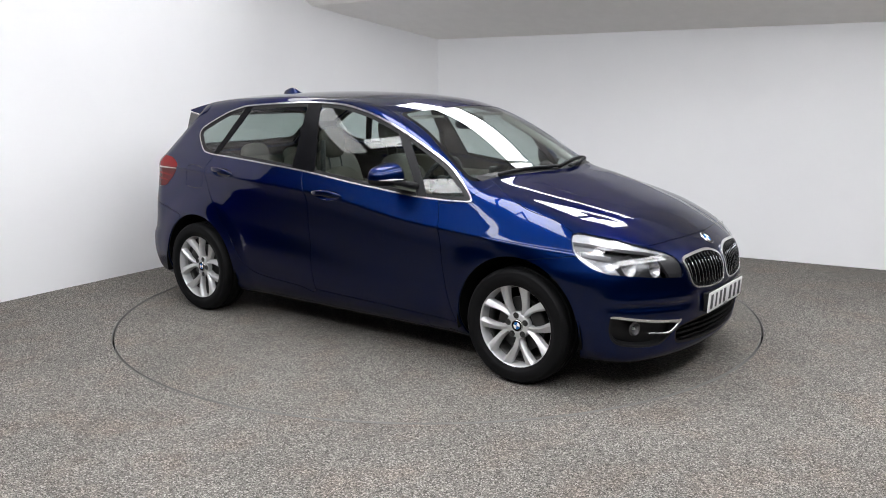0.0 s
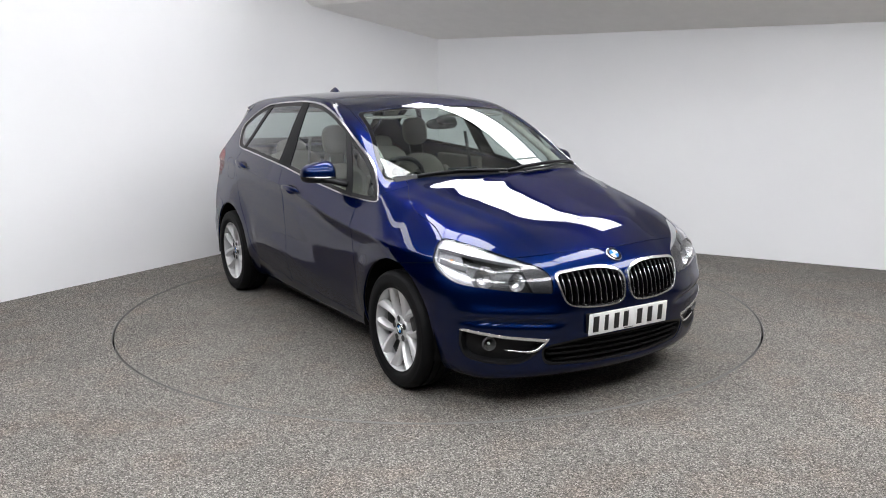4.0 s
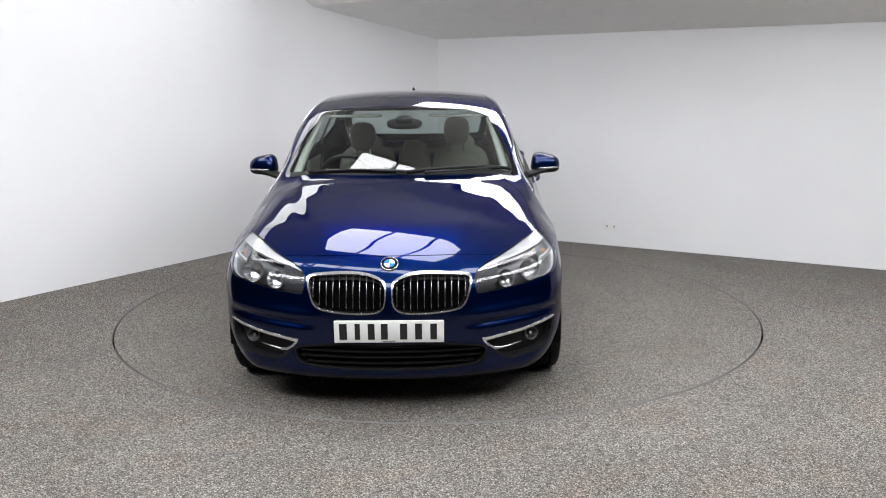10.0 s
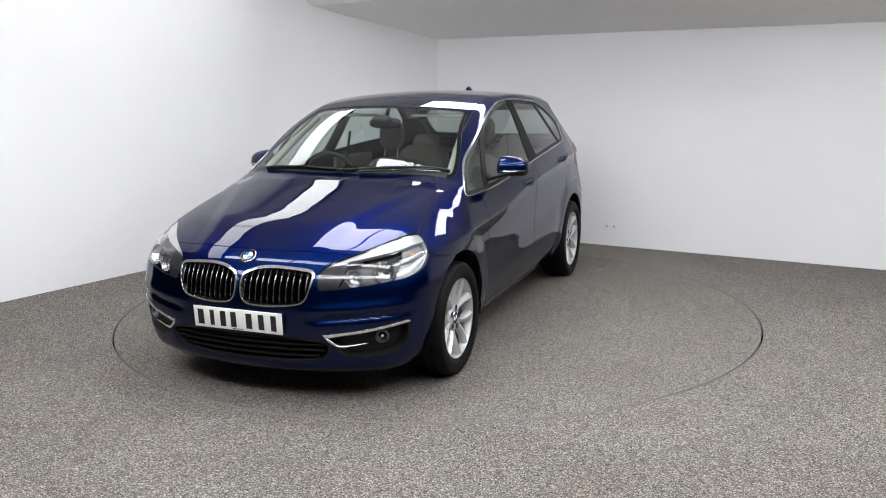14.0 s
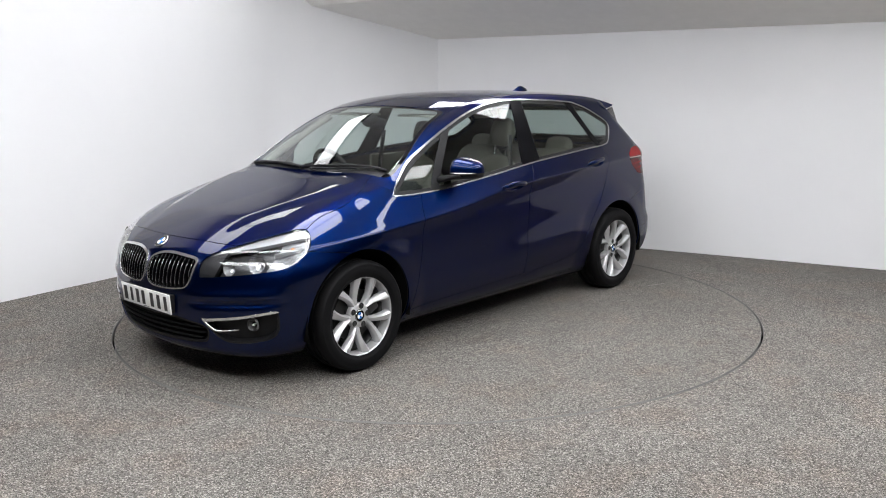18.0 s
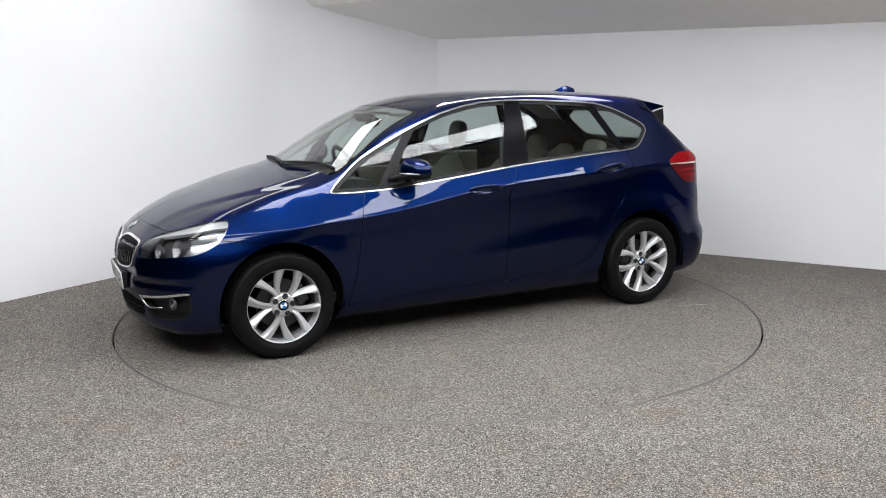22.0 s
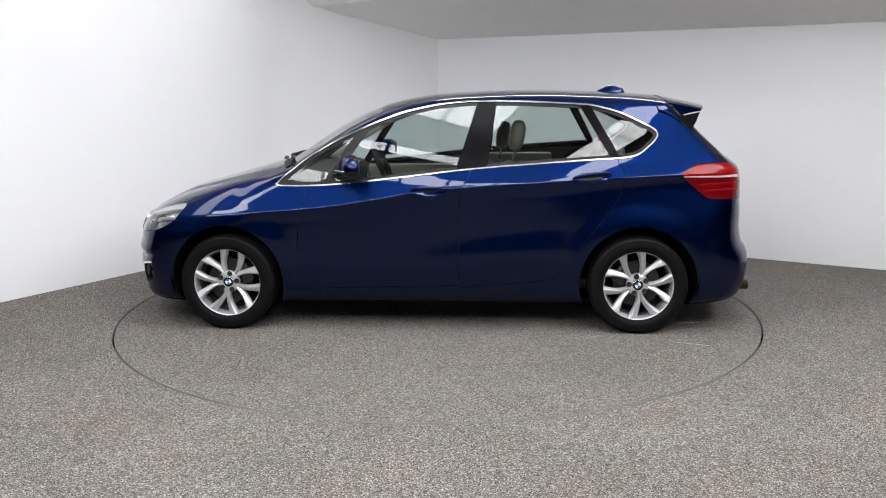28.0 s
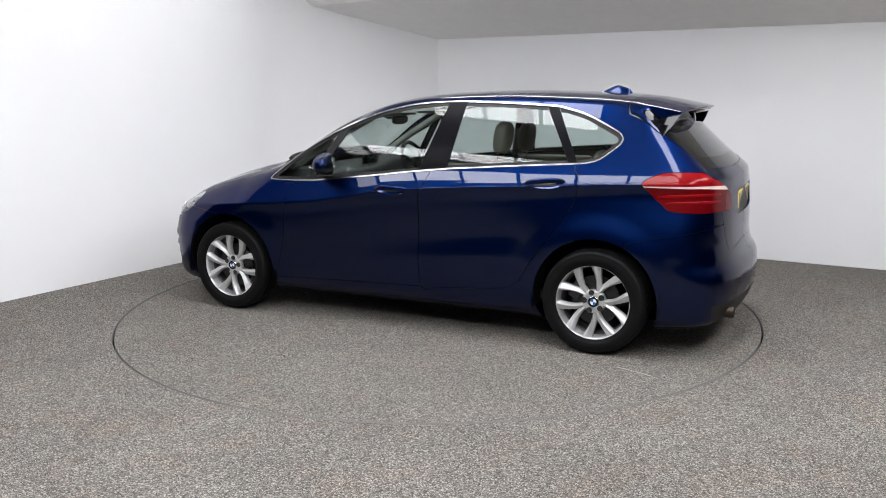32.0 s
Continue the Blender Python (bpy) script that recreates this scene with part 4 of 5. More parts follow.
def wheel_parts(car, x, s, spin):
    """One wheel: tyre, alloy rim with five twin spokes, brake disc."""
    T = Matrix.Translation((x, s * .78, .316)) @ (Matrix.Identity(4) if s > 0 else Matrix.Rotation(math.pi, 4, "Z")) @ Matrix.Rotation(radians(spin), 4, "Y")
    prof = [(.222, -.100), (.238, -.103), (.262, -.107), (.288, -.106), (.304, -.098), (.313, -.080), (.3155, -.06)]
    for g in (-.045, 0.0, .045):
        prof += [(.316, g - .008), (.309, g - .006), (.309, g + .006), (.316, g + .008)]
    prof += [(.3155, .06), (.313, .080), (.304, .098), (.2965, .1035), (.294, .1055), (.288, .1045), (.276, .1075), (.262, .1085), (.250, .1065), (.2415, .1035), (.238, .100), (.222, .095)]
    bm = lathe(prof, 96, "y")
    bm.transform(T)
    tyre = part("wheel", bm, TYRE, car, "black tyre on a silver alloy wheel")
    sharp(tyre, 50)
    # the barrel's shade lies in its dark colour
    bm = lathe([(.228, -.09), (.205, -.08), (.198, 0), (.203, .028), (.2205, .030), (.228, .080)], 96, "y")
    bm.transform(T)
    part("barrel", bm, SHADED_ALLOY, tyre, "inner rim with its shade put into a dark colour")
    bm = lathe([(.2085, .030), (.2125, .066), (.2165, .084), (.2175, .089), (.2205, .0925), (.231, .0965), (.2390, .0990), (.2425, .0955), (.238, .082)], 96, "y")
    bm.transform(T)
    rim = part("rim", bm, ALLOY, tyre, "silver alloy rim")
    sharp(rim, 40)
    for k in range(5):
        for side in (-1, 1):
            bm = bmesh.new()
            pts, widths, tops = [], [], []
            for u in np.linspace(0, 1, 17):
                r = .058 + .176 * u
                half = 14.8 + 19.2 * (1 - u) ** 1.3
                deg = k * 72 + side * half
                pts.append((r * math.cos(radians(deg)), r * math.sin(radians(deg))))
                widths.append(.0145 - .001 * u + .0145 * max(0.0, u - .30) ** 1.5 / .70 ** 1.5)
                tops.append(.066 + .019 * math.sin(u * 1.5) + .010 * u * u)
            rings = []
            for i, (px, pz) in enumerate(pts):
                q0, q1 = pts[max(i - 1, 0)], pts[min(i + 1, 16)]
                dx, dz = q1[0] - q0[0], q1[1] - q0[1]
                n = math.hypot(dx, dz)
                nx, nz = -dz / n, dx / n
                w, h = widths[i], tops[i]
                row = []
                for a, b in ((-1.15, -.040), (-1.08, -.014), (-.95, -.010), (-.45 * side, 0), (.95, -.010), (1.08, -.014), (1.15, -.040)):
                    row.append(bm.verts.new((px + nx * a * w, h + b, pz + nz * a * w)))
                rings.append(row)
            for p, q in zip(rings, rings[1:]):
                for j in range(len(p) - 1):
                    bm.faces.new((p[j], p[j + 1], q[j + 1], q[j]))
                bm.faces.new((p[-1], p[0], q[0], q[-1]))
            bm.faces.new(rings[0]), bm.faces.new(rings[-1])
            bmesh.ops.recalc_face_normals(bm, faces=bm.faces)
            bm.transform(T)
            sharp(part("spoke", bm, ALLOY, tyre, "silver twin spoke"), 45)
    bm = lathe([(.072, .02), (.072, .058), (.067, .066), (.058, .0695), (.036, .0695), (.034, .064), (.0335, .06)], 60, "y")
    bm.transform(T)
    sharp(part("hub", bm, ALLOY, tyre), 40)
    for k in range(5):
        c, q = math.cos(radians(72 * k)) * .056, math.sin(radians(72 * k)) * .056
        bm = lathe([(.0175, .0722), (.0165, .0712), (.0005, .0708)], 20, "y")
        bmesh.ops.translate(bm, verts=bm.verts, vec=(c, 0, q))
        bm.transform(T)
        part("bolt_hole", bm, CABIN, tyre, "dark wheel bolt recess")
        bm = lathe([(.0005, .0745), (.007, .0742), (.0085, .071)], 6, "y")
        bmesh.ops.translate(bm, verts=bm.verts, vec=(c, 0, q))
        bm.transform(T)
        part("wheel_bolt", bm, IRON, tyre, "", False)
    roundel(tyre, T @ Matrix.Translation((0, .0705, 0)) @ Matrix.Rotation(-math.pi / 2, 4, "X"), .032)
    bm = lathe([(.06, -.005), (.148, -.005), (.148, .018), (.075, .018), (.07, .045), (.0005, .045)], 60, "y")
    bm.transform(T)
    sharp(part("brake_disc", bm, IRON, tyre, "grey iron brake disc"), 30)
    bm = bmesh.new()
    box(bm, -.16, -.085, -.03, .05, -.06, .06, .012, Matrix.Rotation(radians(-spin + (25 if x > 0 else 150)), 4, "Y"))
    bm.transform(T)
    part("brake_caliper", bm, IRON, tyre)
    # the dark liner of the arch
    bm = bmesh.new()
    rows = []
    for k in range(41):
        a = radians(-12 + 204 * k / 40)
        rows.append([bm.verts.new((x + .384 * math.cos(a), s * yy, .325 + .384 * math.sin(a))) for yy in (.50, .70, .868)])
    for p, q in zip(rows, rows[1:]):
        for j in range(2):
            bm.faces.new((p[j], p[j + 1], q[j + 1], q[j]))
    rows = [bm.verts.new((x, s * .50, .322)), *[r[0] for r in rows]]
    for p, q in zip(rows[1:], rows[2:]):
        bm.faces.new((rows[0], p, q))
    part("arch_liner", bm, VOID, car, "dark wheel arch liner")


def roundel(parent, m, r):
    """A round badge in blue and white quarters with a dark ring."""
    bm = lathe([(r * .62, .0022), (r * .9, .0026), (r * .97, .0018), (r, 0), (r, -.003)], 40, "z")
    bm.transform(m)
    part("badge_ring", bm, GLOSSY, parent, "round badge ring")
    bm = lathe([(r * .95, .0030), (r * 1.0, .0022), (r * 1.04, -.001)], 40, "z")
    bm.transform(m)
    part("badge_rim", bm, BRIGHT, parent)
    for k in range(4):
        bm = bmesh.new()
        mid = bm.verts.new((0, 0, .0034))
        arc = [bm.verts.new((r * .62 * math.cos(radians(90 * k + 9 * j)), r * .62 * math.sin(radians(90 * k + 9 * j)), .0024)) for j in range(11)]
        for p, q in zip(arc, arc[1:]):
            bm.faces.new((mid, p, q))
        bm.transform(m)
        part("badge_quarter", bm, BLUE if k % 2 else WHITE, parent)


def number_plate(car, m, ground, label):
    ob = part("number_plate", box(bmesh.new(), -.26, .26, -.0555, .0555, 0, .006, .003), ground, car, label)
    ob.data.transform(m)
    xs = (-.235, -.162, -.100, -.038, .052, .124, .196)
    wide = (.058, .040, .052, .052, .056, .052, .050)
    for k, (x0, w) in enumerate(zip(xs, wide)):
        bm = box(bmesh.new(), x0, x0 + w * .62, -.0395, .0395, .0062, .0072)
        bm.transform(m)
        part("dark_bar", bm, INK, ob, "dark bar", False)
    bm = box(bmesh.new(), -.03, .03, -.050, -.046, .0062, .0068)
    bm.transform(m)
    part("thin_bar", bm, SMOKE, ob, "", False)
    for x0 in (-.235, .235):
        bm = blob(x0, .046, .0065, .005, .005, .002, 2, 12)
        bm.transform(m)
        part("plate_screw", bm, WHITE, ob)
    return ob


def door_mirror(car, s):
    def shape(u, v):
        """u runs outwards along the mirror, v round it."""
        c, q = math.cos(v), math.sin(v)
        e = max(0.0, 1 - abs(2 * u - 1) ** 4.5) ** .5
        h = .096 * (1 - .45 * u ** 1.5) if q > 0 else .046
        d = (.112 - .040 * u) * e
        bulge = math.copysign(abs(q) ** .8, q) * h * e
        front = math.copysign(abs(c) ** .75, c) * d * (0.95 if c > 0 else .42)
        return (.488 - .040 * u + front, s * (.820 + .196 * u), 1.060 + .004 * u + bulge)
    bm = bmesh.new()
    rows = [[bm.verts.new(shape(i / 20, 2 * math.pi * k / 36)) for k in range(36)] for i in range(21)]
    for p, q in zip(rows, rows[1:]):
        for k in range(36):
            bm.faces.new((p[k], p[(k + 1) % 36], q[(k + 1) % 36], q[k]))
    bmesh.ops.remove_doubles(bm, verts=bm.verts, dist=1e-5)
    bmesh.ops.recalc_face_normals(bm, faces=bm.faces)
    low = bm.copy()
    for b, keep in ((bm, 1), (low, -1)):
        bmesh.ops.bisect_plane(b, geom=[*b.verts, *b.edges, *b.faces], plane_co=(0, 0, 1.056), plane_no=(0, 0, 1), clear_inner=keep > 0, clear_outer=keep < 0)
    ob = part("door_mirror", bm, PAINT, car, "body-coloured door mirror with a black foot")
    part("mirror_base", low, BLACK, ob, "black lower shell")
    bm = sweep([(.57, s * .775, 1.012), (.555, s * .82, 1.022), (.54, s * .86, 1.032), (.53, s * .91, 1.040)], oval(.055, .018, 14, 2.8), scales=[1.2, 1, .95, .9])
    part("mirror_arm", bm, BLACK, ob)
    bm = sweep([(.592, s * .86, 1.0555), (.597, s * .90, 1.0555), (.568, s * .955, 1.0560), (.51, s * 1.0, 1.0565)], oval(.006, .007, 8), scales=[.6, 1, 1, .5])
    part("repeater_strip", bm, CHROME, ob, "pale indicator strip")
    bm = bmesh.new()
    box(bm, -.004, .004, -.066, .066, -.030, .034, .003)
    bmesh.ops.transform(bm, verts=bm.verts, matrix=Matrix.Translation((.444, s * .915, 1.083)) @ Matrix.Rotation(s * radians(-4), 4, "Z"))
    part("mirror_glass", bm, BRIGHT, ob)


def top_things(car):
    # shark-fin aerial
    bm = bmesh.new()
    rows = []
    for u in (0, .08, .16, .26, .36, .46, .56, .66, .74, .80, .86, .91, .95, .98, 1.0):
        x = -1.13 - .20 * u
        h = .046 * smooth(-.25, .50, u) ** 1.6 * (1 - .30 * smooth(.55, .88, u)) * (1 - .9 * smooth(.88, 1.0, u)) + .003
        w = .026 * (1 - (2 * u - 1) ** 4 * .75)
        z0 = float(top_line(x)) - .004
        rows.append([bm.verts.new((x, w * a, z0 + h * b)) for a, b in ((1, 0), (.92, .15), (.5, .55), (.22, .85), (.0, 1), (-.22, .85), (-.5, .55), (-.92, .15), (-1, 0))])
    for p, q in zip(rows, rows[1:]):
        for j in range(8):
            bm.faces.new((p[j], p[j + 1], q[j + 1], q[j]))
    bm.faces.new(rows[0]), bm.faces.new(rows[-1])
    bmesh.ops.recalc_face_normals(bm, faces=bm.faces)
    part("roof_aerial", bm, PAINT, car, "body-coloured shark-fin aerial")
    # roof spoiler: the roof's last section, carried back past the rear window
    def on_top(x, y):
        lo, hi = .9, 1.8
        for _ in range(40):
            m = (lo + hi) / 2
            if body(x, y, m) < 0:
                lo = m
            else:
                hi = m
        return lo
    bm = bmesh.new()
    rows = []
    wide = .555
    for i in range(33):
        y = -wide + 2 * wide * i / 32
        e = abs(y / wide)
        tip, z0 = -1.822 + .075 * e ** 2.5, on_top(-1.53, y)
        ring = []
        for k in np.linspace(0, 1, 9):
            x = -1.53 + (tip + 1.53) * k
            ring.append((x, z0 + float(top_line(x)) - float(top_line(-1.53)) + .003 - .004 * k))
        end = ring[-1][1]
        under = [(tip + .004, end - .010), (tip + .04, end - .016), (tip + .09, end - .026), (tip + .15, end - .040), (tip + .20, end - .045)]
        rows.append([bm.verts.new((a, y, b)) for a, b in ring + under])
    for p, q in zip(rows, rows[1:]):
        n = len(p)
        for j in range(n):
            bm.faces.new((p[j], p[(j + 1) % n], q[(j + 1) % n], q[j]))
    bm.faces.new(rows[0]), bm.faces.new(rows[-1])
    bmesh.ops.recalc_face_normals(bm, faces=bm.faces)
    sp = part("roof_spoiler", bm, PAINT, car, "body-coloured spoiler over the rear window")
    sharp(sp, 40)
    part("brake_light", box(bmesh.new(), -1.765, -1.74, -.17, .17, 1.402, 1.416, .003), DEEPRED, sp)
    for s in (1, -1):
        bm = bmesh.new()
        a, b, c, d = (-1.56, .618, 1.362), (-1.66, .652, 1.276), (-1.705, .60, 1.335), (-1.735, .555, 1.395)
        vs = [bm.verts.new((p[0], s * (p[1] + .006), p[2] + .004)) for p in (a, b, c, d)]
        ws = [bm.verts.new((p[0], s * (p[1] - .03), p[2])) for p in (a, b, c, d)]
        bm.faces.new(vs), bm.faces.new(ws[::-1])
        for k in range(4):
            bm.faces.new((vs[k], vs[(k + 1) % 4], ws[(k + 1) % 4], ws[k]))
        bmesh.ops.recalc_face_normals(bm, faces=bm.faces)
        part("spoiler_fin", bm, GLOSSY, sp, "gloss black fin beside the rear window", False)
    # wipers
    def on_screen(x, y, lift):
        lo, hi = .6, 1.8
        for _ in range(40):
            m = (lo + hi) / 2
            if body(x, y, m) < 0:
                lo = m
            else:
                hi = m
        return (x, y, lo + lift)
    for pivot, elbow, tip, b0, b1 in (((1.075, .02), (1.06, -.14), (1.035, -.32), (1.062, -.02), (1.01, -.54)), ((1.085, .16), (1.045, .36), (.955, .60), (1.075, .04), (.925, .665))):
        def run(a, b, n, lift):
            return [on_screen(a[0] + (b[0] - a[0]) * k / n, a[1] + (b[1] - a[1]) * k / n, lift) for k in range(n + 1)]
        w = part("wiper", sweep(run(pivot, elbow, 6, .020) + run(elbow, tip, 6, .022)[1:], [(-.007, -.005), (.007, -.005), (.005, .005), (-.005, .005)], scales=[1.5, 1.4, 1.3, 1.2, 1.1, 1, 1, .9, .9, .8, .8, .7, .7]), BLACK, car, "black windscreen wiper")
        part("wiper_blade", sweep(run(b0, b1, 14, .016), [(-.003, -.012), (.003, -.012), (.007, .003), (.003, .009), (-.003, .009), (-.007, .003)]), BLACK, w)
        part("wiper_cap", blob(*on_screen(*pivot, .018), .016, .016, .010, 2, 16), BLACK, w)
    # the black cowl under the screen
    bm = bmesh.new()
    rows = []
    for k in range(31):
        y = -.66 + 1.32 * k / 30
        x1, x0 = 1.082 - .25 * y * y, 1.035 - .25 * y * y
        rows.append([bm.verts.new(on_screen(x1, y, .001)), bm.verts.new(on_screen((x0 + x1) / 2, y, .005)), bm.verts.new(on_screen(x0, y, .002))])
    for p, q in zip(rows, rows[1:]):
        for j in range(2):
            bm.faces.new((p[j], p[j + 1], q[j + 1], q[j]))
    bmesh.ops.recalc_face_normals(bm, faces=bm.faces)
    part("cowl_panel", bm, BLACK, car, "black plastic cowl")
    # badge, plates, exhaust
    p = front_point(0, .738)
    n = Vector(normals(p[None])[0])
    m = Matrix.Translation(Vector(p) + n * .003) @ n.to_track_quat("Z", "Y").to_matrix().to_4x4()
    roundel(car, m, .042)
    m = Matrix.Translation((2.150, 0, .437)) @ Matrix(((0, 0, 1, 0), (1, 0, 0, 0), (0, 1, 0, 0), (0, 0, 0, 1))) @ pose(0, 0, 0, 4)
    number_plate(car, m, PLATE, "white number plate with dark bars")
    part("plate_holder", box(bmesh.new(), 2.10, 2.149, -.255, .255, .388, .487, .004), BLACK, car)
    m = Matrix.Translation((-2.046, 0, .885)) @ Matrix(((0, 0, -1, 0), (-1, 0, 0, 0), (0, 1, 0, 0), (0, 0, 0, 1)))
    number_plate(car, m, YELLOW, "yellow number plate with dark bars")
    bm = lathe([(.026, -1.96), (.031, -1.96), (.033, -2.03), (.033, -2.095), (.030, -2.097), (.028, -2.03), (.026, -1.96)], 32, "x")
    bmesh.ops.translate(bm, verts=bm.verts, vec=(0, .56, .262))
    part("exhaust_pipe", bm, BRONZE, car, "heat-stained steel exhaust tailpipe")


def seat(car, x, y, width, label, drop=0.0):
    m = Matrix.Translation((x, y, drop))
    def shaped(cx, cz, a, b, c, tilt, power=3.2):
        bm = blob(0, 0, 0, a, b, c, power, 28)
        bm.transform(m @ Matrix.Translation((cx, 0, cz)) @ Matrix.Rotation(radians(tilt), 4, "Y"))
        return bm
    ob = part("seat", shaped(.10, .56, .26, width / 2, .09, -8), LEATHER, car, label)
    part("backrest", shaped(-.20, .80, .075, width / 2 - .03, .285, -16, 2.6), LEATHER, ob)
    for s in (1, -1):
        bm = blob(0, 0, 0, .085, .05, .215, 2.5, 20)
        bm.transform(m @ Matrix.Translation((-.19, s * (width / 2 - .04), .77)) @ Matrix.Rotation(radians(-16), 4, "Y"))
        part("bolster", bm, LEATHER, ob)
        bm = lathe([(.006, 0), (.006, .17)], 10, "z")
        bm.transform(m @ Matrix.Translation((-.290, s * .055, 1.04)) @ Matrix.Rotation(radians(-12), 4, "Y"))
        part("headrest_rod", bm, CHROME, ob)
    bm = blob(0, 0, 0, .052, .098, .105, 3.0, 26)
    bm.transform(m @ Matrix.Translation((-.325, 0, 1.240)) @ Matrix.Rotation(radians(-10), 4, "Y"))
    part("headrest", bm, LEATHER, ob)
    return ob


def cabin(car):
    seat(car, -.24, .35, .50, "beige leather front seat")
    seat(car, -.145, -.36, .50, "beige leather front seat", -.035)
    bench = part("rear_bench", blob(-.84, 0, .60, .24, .62, .09, 3.5, 32), LEATHER, car, "beige leather rear bench")
    for y, w, top in ((.39, .24, 1.10), (-.39, .24, 1.10), (0, .14, 1.05)):
        bm = blob(0, 0, 0, .07, w, .27, 3.5, 28)
        bm.transform(Matrix.Translation((-1.13, y, .83)) @ Matrix.Rotation(radians(-20), 4, "Y"))
        part("backrest", bm, LEATHER, bench)
        bm = blob(0, 0, 0, .045, .12 if w > .2 else .10, .075, 2.8, 24)
        bm.transform(Matrix.Translation((-1.235, y, top)) @ Matrix.Rotation(radians(-14), 4, "Y"))
        part("headrest", bm, LEATHER, bench)
    # dashboard, console, floor, door cards
    bm = bmesh.new()
    rows = []
    for k in range(25):
        y = -.66 + 1.32 * k / 24
        hump = .045 * math.exp(-((y + .37) / .2) ** 2)
        sag = .10 * y * y
        rows.append([bm.verts.new(p) for p in ((1.04 - sag, y, 1.00), (.86 - sag, y, 1.01 + hump * .3), (.70 - sag * .5, y, 1.00 + hump), (.62, y, .96 + hump * .7), (.63, y, .86), (.60, y, .74), (.72, y, .55), (1.0 - sag, y, .55))])
    for p, q in zip(rows, rows[1:]):
        for j in range(7):
            bm.faces.new((p[j], p[j + 1], q[j + 1], q[j]))
    bm.faces.new(rows[0]), bm.faces.new(rows[-1])
    bmesh.ops.recalc_face_normals(bm, faces=bm.faces)
    dash = part("dashboard", bm, CABIN, car, "dark grey moulded dashboard")
    part("centre_display", box(bmesh.new(), .655, .675, -.12, .10, 1.0, 1.075, .008), GLOSSY, dash)
    for y in (-.52, -.18, .18, .52):
        part("air_vent", box(bmesh.new(), .596, .612, y - .06, y + .06, .855, .905, .006), CHROME, dash)
    part("centre_console", box(bmesh.new(), -.25, .62, -.10, .10, .33, .62, .03), CABIN, car)
    part("gear_lever", blob(.30, 0, .70, .03, .025, .07, 2.4, 16), GLOSSY, car)
    part("cabin_floor", box(bmesh.new(), -1.5, 1.0, -.70, .70, .26, .32, .01), CABIN, car)
    part("parcel_shelf", box(bmesh.new(), -1.85, -1.28, -.56, .56, 1.0, 1.02, .008), CABIN, car)
    for s in (1, -1):
        for x0, x1, zt in ((-.18, .78, .955), (-.86, -.24, 1.045)):
            part("door_card", box(bmesh.new(), x0, x1, s * .745 - .02, s * .745 + .02, .36, zt, .02), LEATHER, car, "beige door lining")
    # steering wheel on the right-hand side
    bm = bmesh.new()
    ring = [(.185 * math.cos(2 * math.pi * k / 48), .185 * math.sin(2 * math.pi * k / 48)) for k in range(48)]
    tube = oval(.016, .016, 10)
    rows = []
    for c, s in ring:
        rows.append([bm.verts.new((c / .185 * (.185 + u), s / .185 * (.185 + u), v)) for u, v in tube])
    for i in range(48):
        p, q = rows[i], rows[(i + 1) % 48]
        for j in range(10):
            bm.faces.new((p[j], p[(j + 1) % 10], q[(j + 1) % 10], q[j]))
    m = Matrix.Translation((.46, -.37, .97)) @ Matrix.Rotation(radians(-66), 4, "Y")
    bmesh.ops.recalc_face_normals(bm, faces=bm.faces)
    bm.transform(m)
    sw = part("steering_wheel", bm, BLACK, car, "black leather steering wheel")
    bm = blob(0, 0, .01, .06, .075, .025, 2.6, 20)
    bm.transform(m)
    part("wheel_boss", bm, BLACK, sw)
    for a in (90, 210, 330):
        bm = bmesh.new()
        box(bm, .04, .18, -.018, .018, -.008, .008, .005, Matrix.Rotation(radians(a - 30), 4, "Z"))
        bm.transform(m)
        part("wheel_arm", bm, GLOSSY, sw)
    # interior mirror with its sensor housing
    ob = part("interior_mirror", blob(.40, 0, 1.335, .022, .115, .036, 2.8, 26), BLACK, car, "black interior mirror")
    part("sensor_housing", blob(.45, 0, 1.362, .07, .055, .028, 2.8, 20), BLACK, ob)
    for s in (1, -1):
        part("sun_visor", box(bmesh.new(), .18, .34, s * .34 - .18, s * .34 + .18, 1.375, 1.39, .006, pose(0, 0, 0)), LINING, car)
        # pale lining on the inside of the screen pillars
        pts = [(.92 - .60 * u, s * (.645 - .085 * u), 1.01 + .355 * u + .05 * u * (1 - u)) for u in np.linspace(0, 1, 12)]
        part("pillar_lining", sweep(pts, oval(.024, .024, 12, 2.5)), LINING, car, "pale pillar lining")
        part("belt_strap", sweep([(-.22, s * .64, .62), (-.27, s * .66, 1.0), (-.29, s * .63, 1.24)], [(-.022, -.001), (.022, -.001), (.022, .001), (-.022, .001)], up=(0, 1, 0)), CABIN, car)


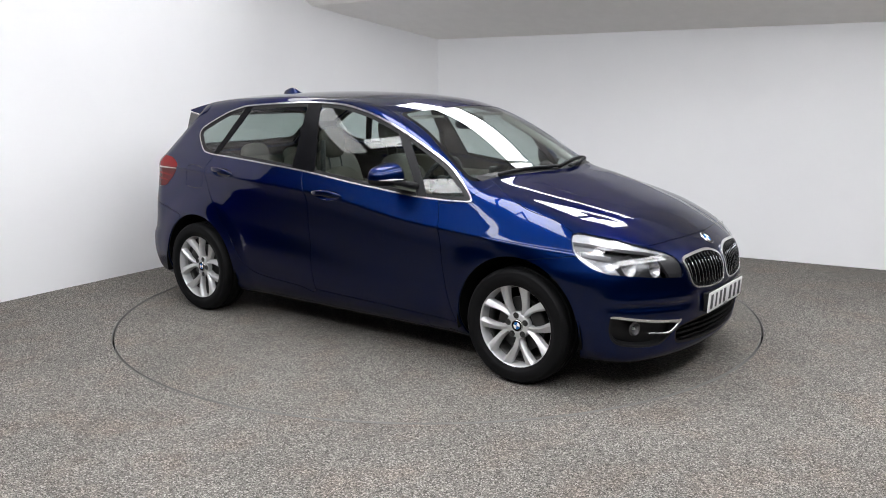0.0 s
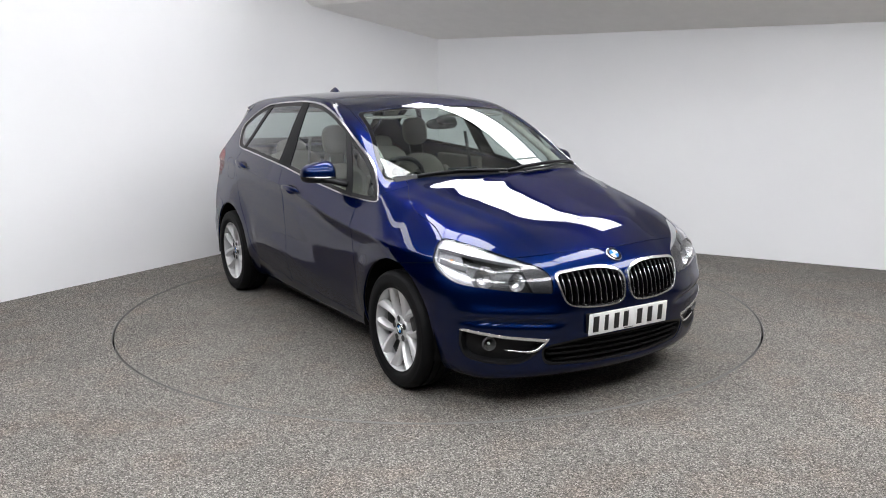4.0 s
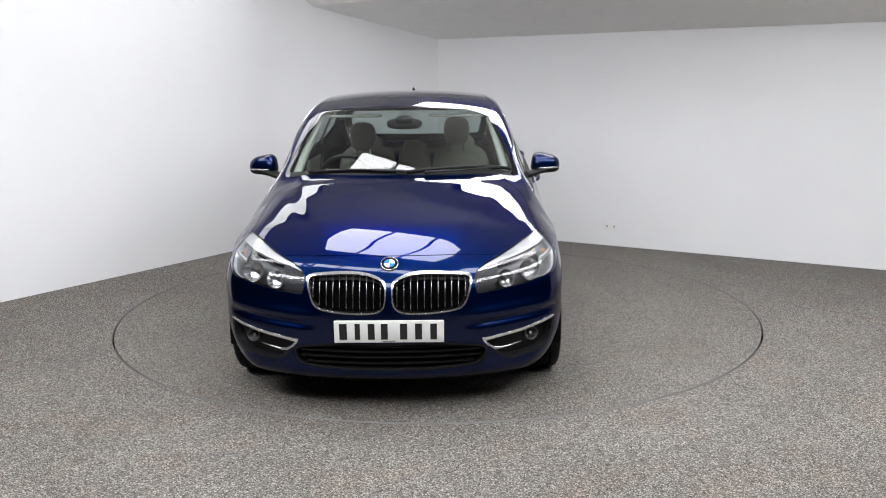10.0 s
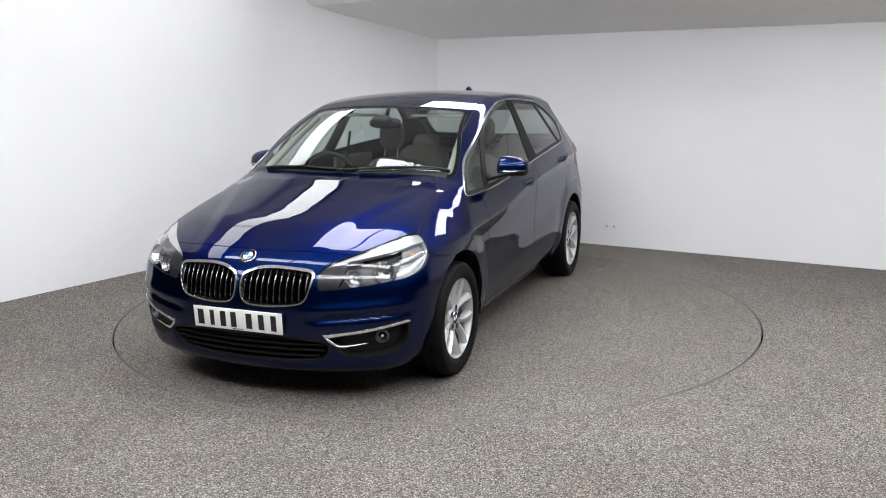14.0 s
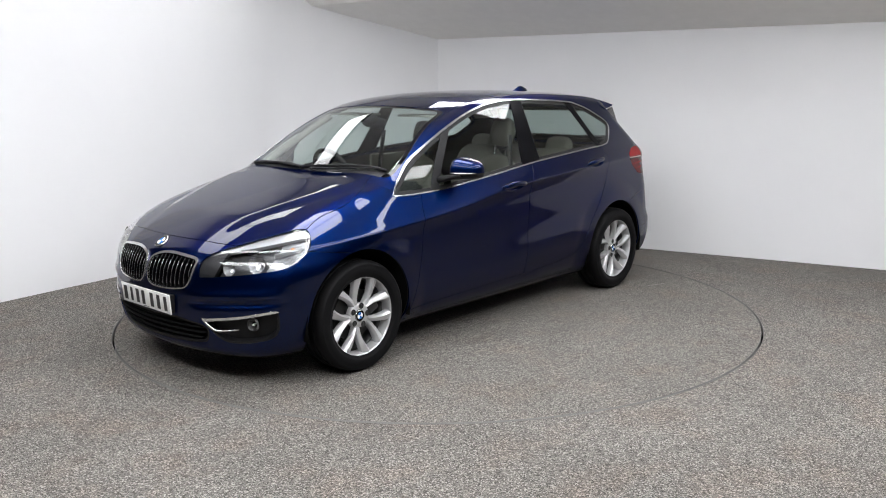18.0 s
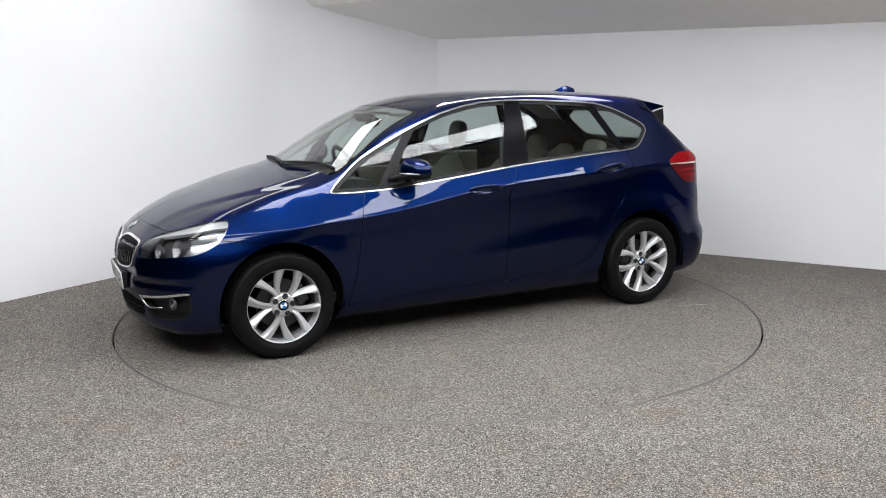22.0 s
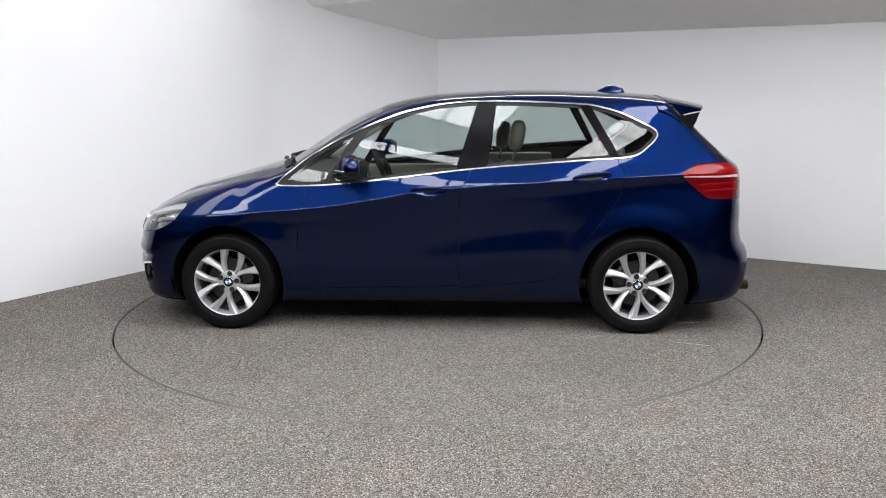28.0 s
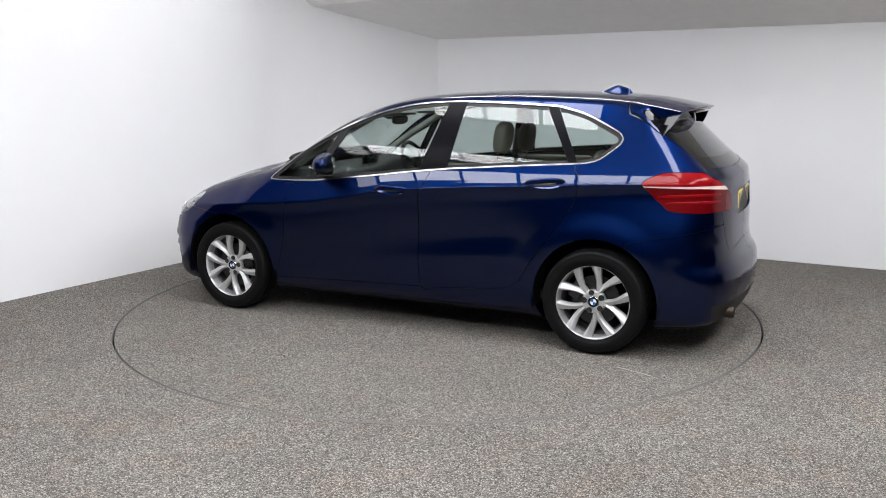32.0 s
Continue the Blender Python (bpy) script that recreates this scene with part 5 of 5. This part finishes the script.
def turn_table():
    ob = thing("turntable", "large round carpeted turntable with a thin steel rim", "turntable")
    bm = lathe([(.0005, 0.0), (.6, 0.0), (1.2, 0.0), (1.8, 0.0), (2.213, 0.0), (2.213, -.05)], 180, "z")
    for f in bm.faces:
        if f.normal.z < 0 and abs(f.normal.z) > .5:
            f.normal_flip()
    part("turntable_top", bm, DISC, ob, "worn grey carpet disc", False)
    part("turntable_rim", lathe([(2.213, -.02), (2.213, .002), (2.2155, .002), (2.2155, -.05)], 180, "z"), STEEL, ob, "thin steel rim")
    for x, y, l, w, a in MARKS:
        bm = box(bmesh.new(), -l / 2, l / 2, -w / 2, w / 2, .0002, .0012, 0, pose(x, y, 0, 0, 0, a))
        part("tape_mark", bm, CHALK if w > .003 else INK, ob, "thin chalky floor mark", False)
    return ob


# on the turntable, in its own space: x, y, length, width, turn
MARKS = ((-1.64, .872, .21, .004, 160), (-1.68, .377, .20, .004, 175), (-.085, -2.07, .02, .0028, 20), (.058, 2.136, .02, .0028, 70))

table = turn_table()
car = thing("car", "dark blue metallic five-door hatchback on the turntable", "car")
car_body(car)
for wx in (1.335, -1.335):
    for ws in (1, -1):
        wheel_parts(car, wx, ws, {(1, 1): -30, (1, -1): -13, (-1, 1): -6, (-1, -1): -40}[(1 if wx > 0 else -1, ws)])
for ws in (1, -1):
    door_mirror(car, ws)
top_things(car)
cabin(car)

# heading of the turntable, in degrees, second by second
TURN = (
    (0, -37.53), (1, -42.51), (2, -47.88), (3, -53.27), (6, -69.33), (7, -74.66), (8, -80.08), (9, -85.46), (10, -90.75), (11, -96.16), (12, -101.47), (13, -106.79), (14, -112.12), (17, -127.63), (18, -132.91), (19, -138.17), (20, -143.42), (21, -148.47), (22, -153.44), (23, -158.51), (24, -163.46), (25, -168.48), (28, -184.53), (29, -189.77), (30, -195.16), (31, -200.61), (32, -205.94))


def motions():
    walk(car, [(t, pose(0, 0, 0, 0, 0, a) @ Matrix.Translation((0.004, -0.206, 0))) for t, a in TURN])
    walk(table, [(t, pose(0, 0, 0, 0, 0, a)) for t, a in TURN])


motions()
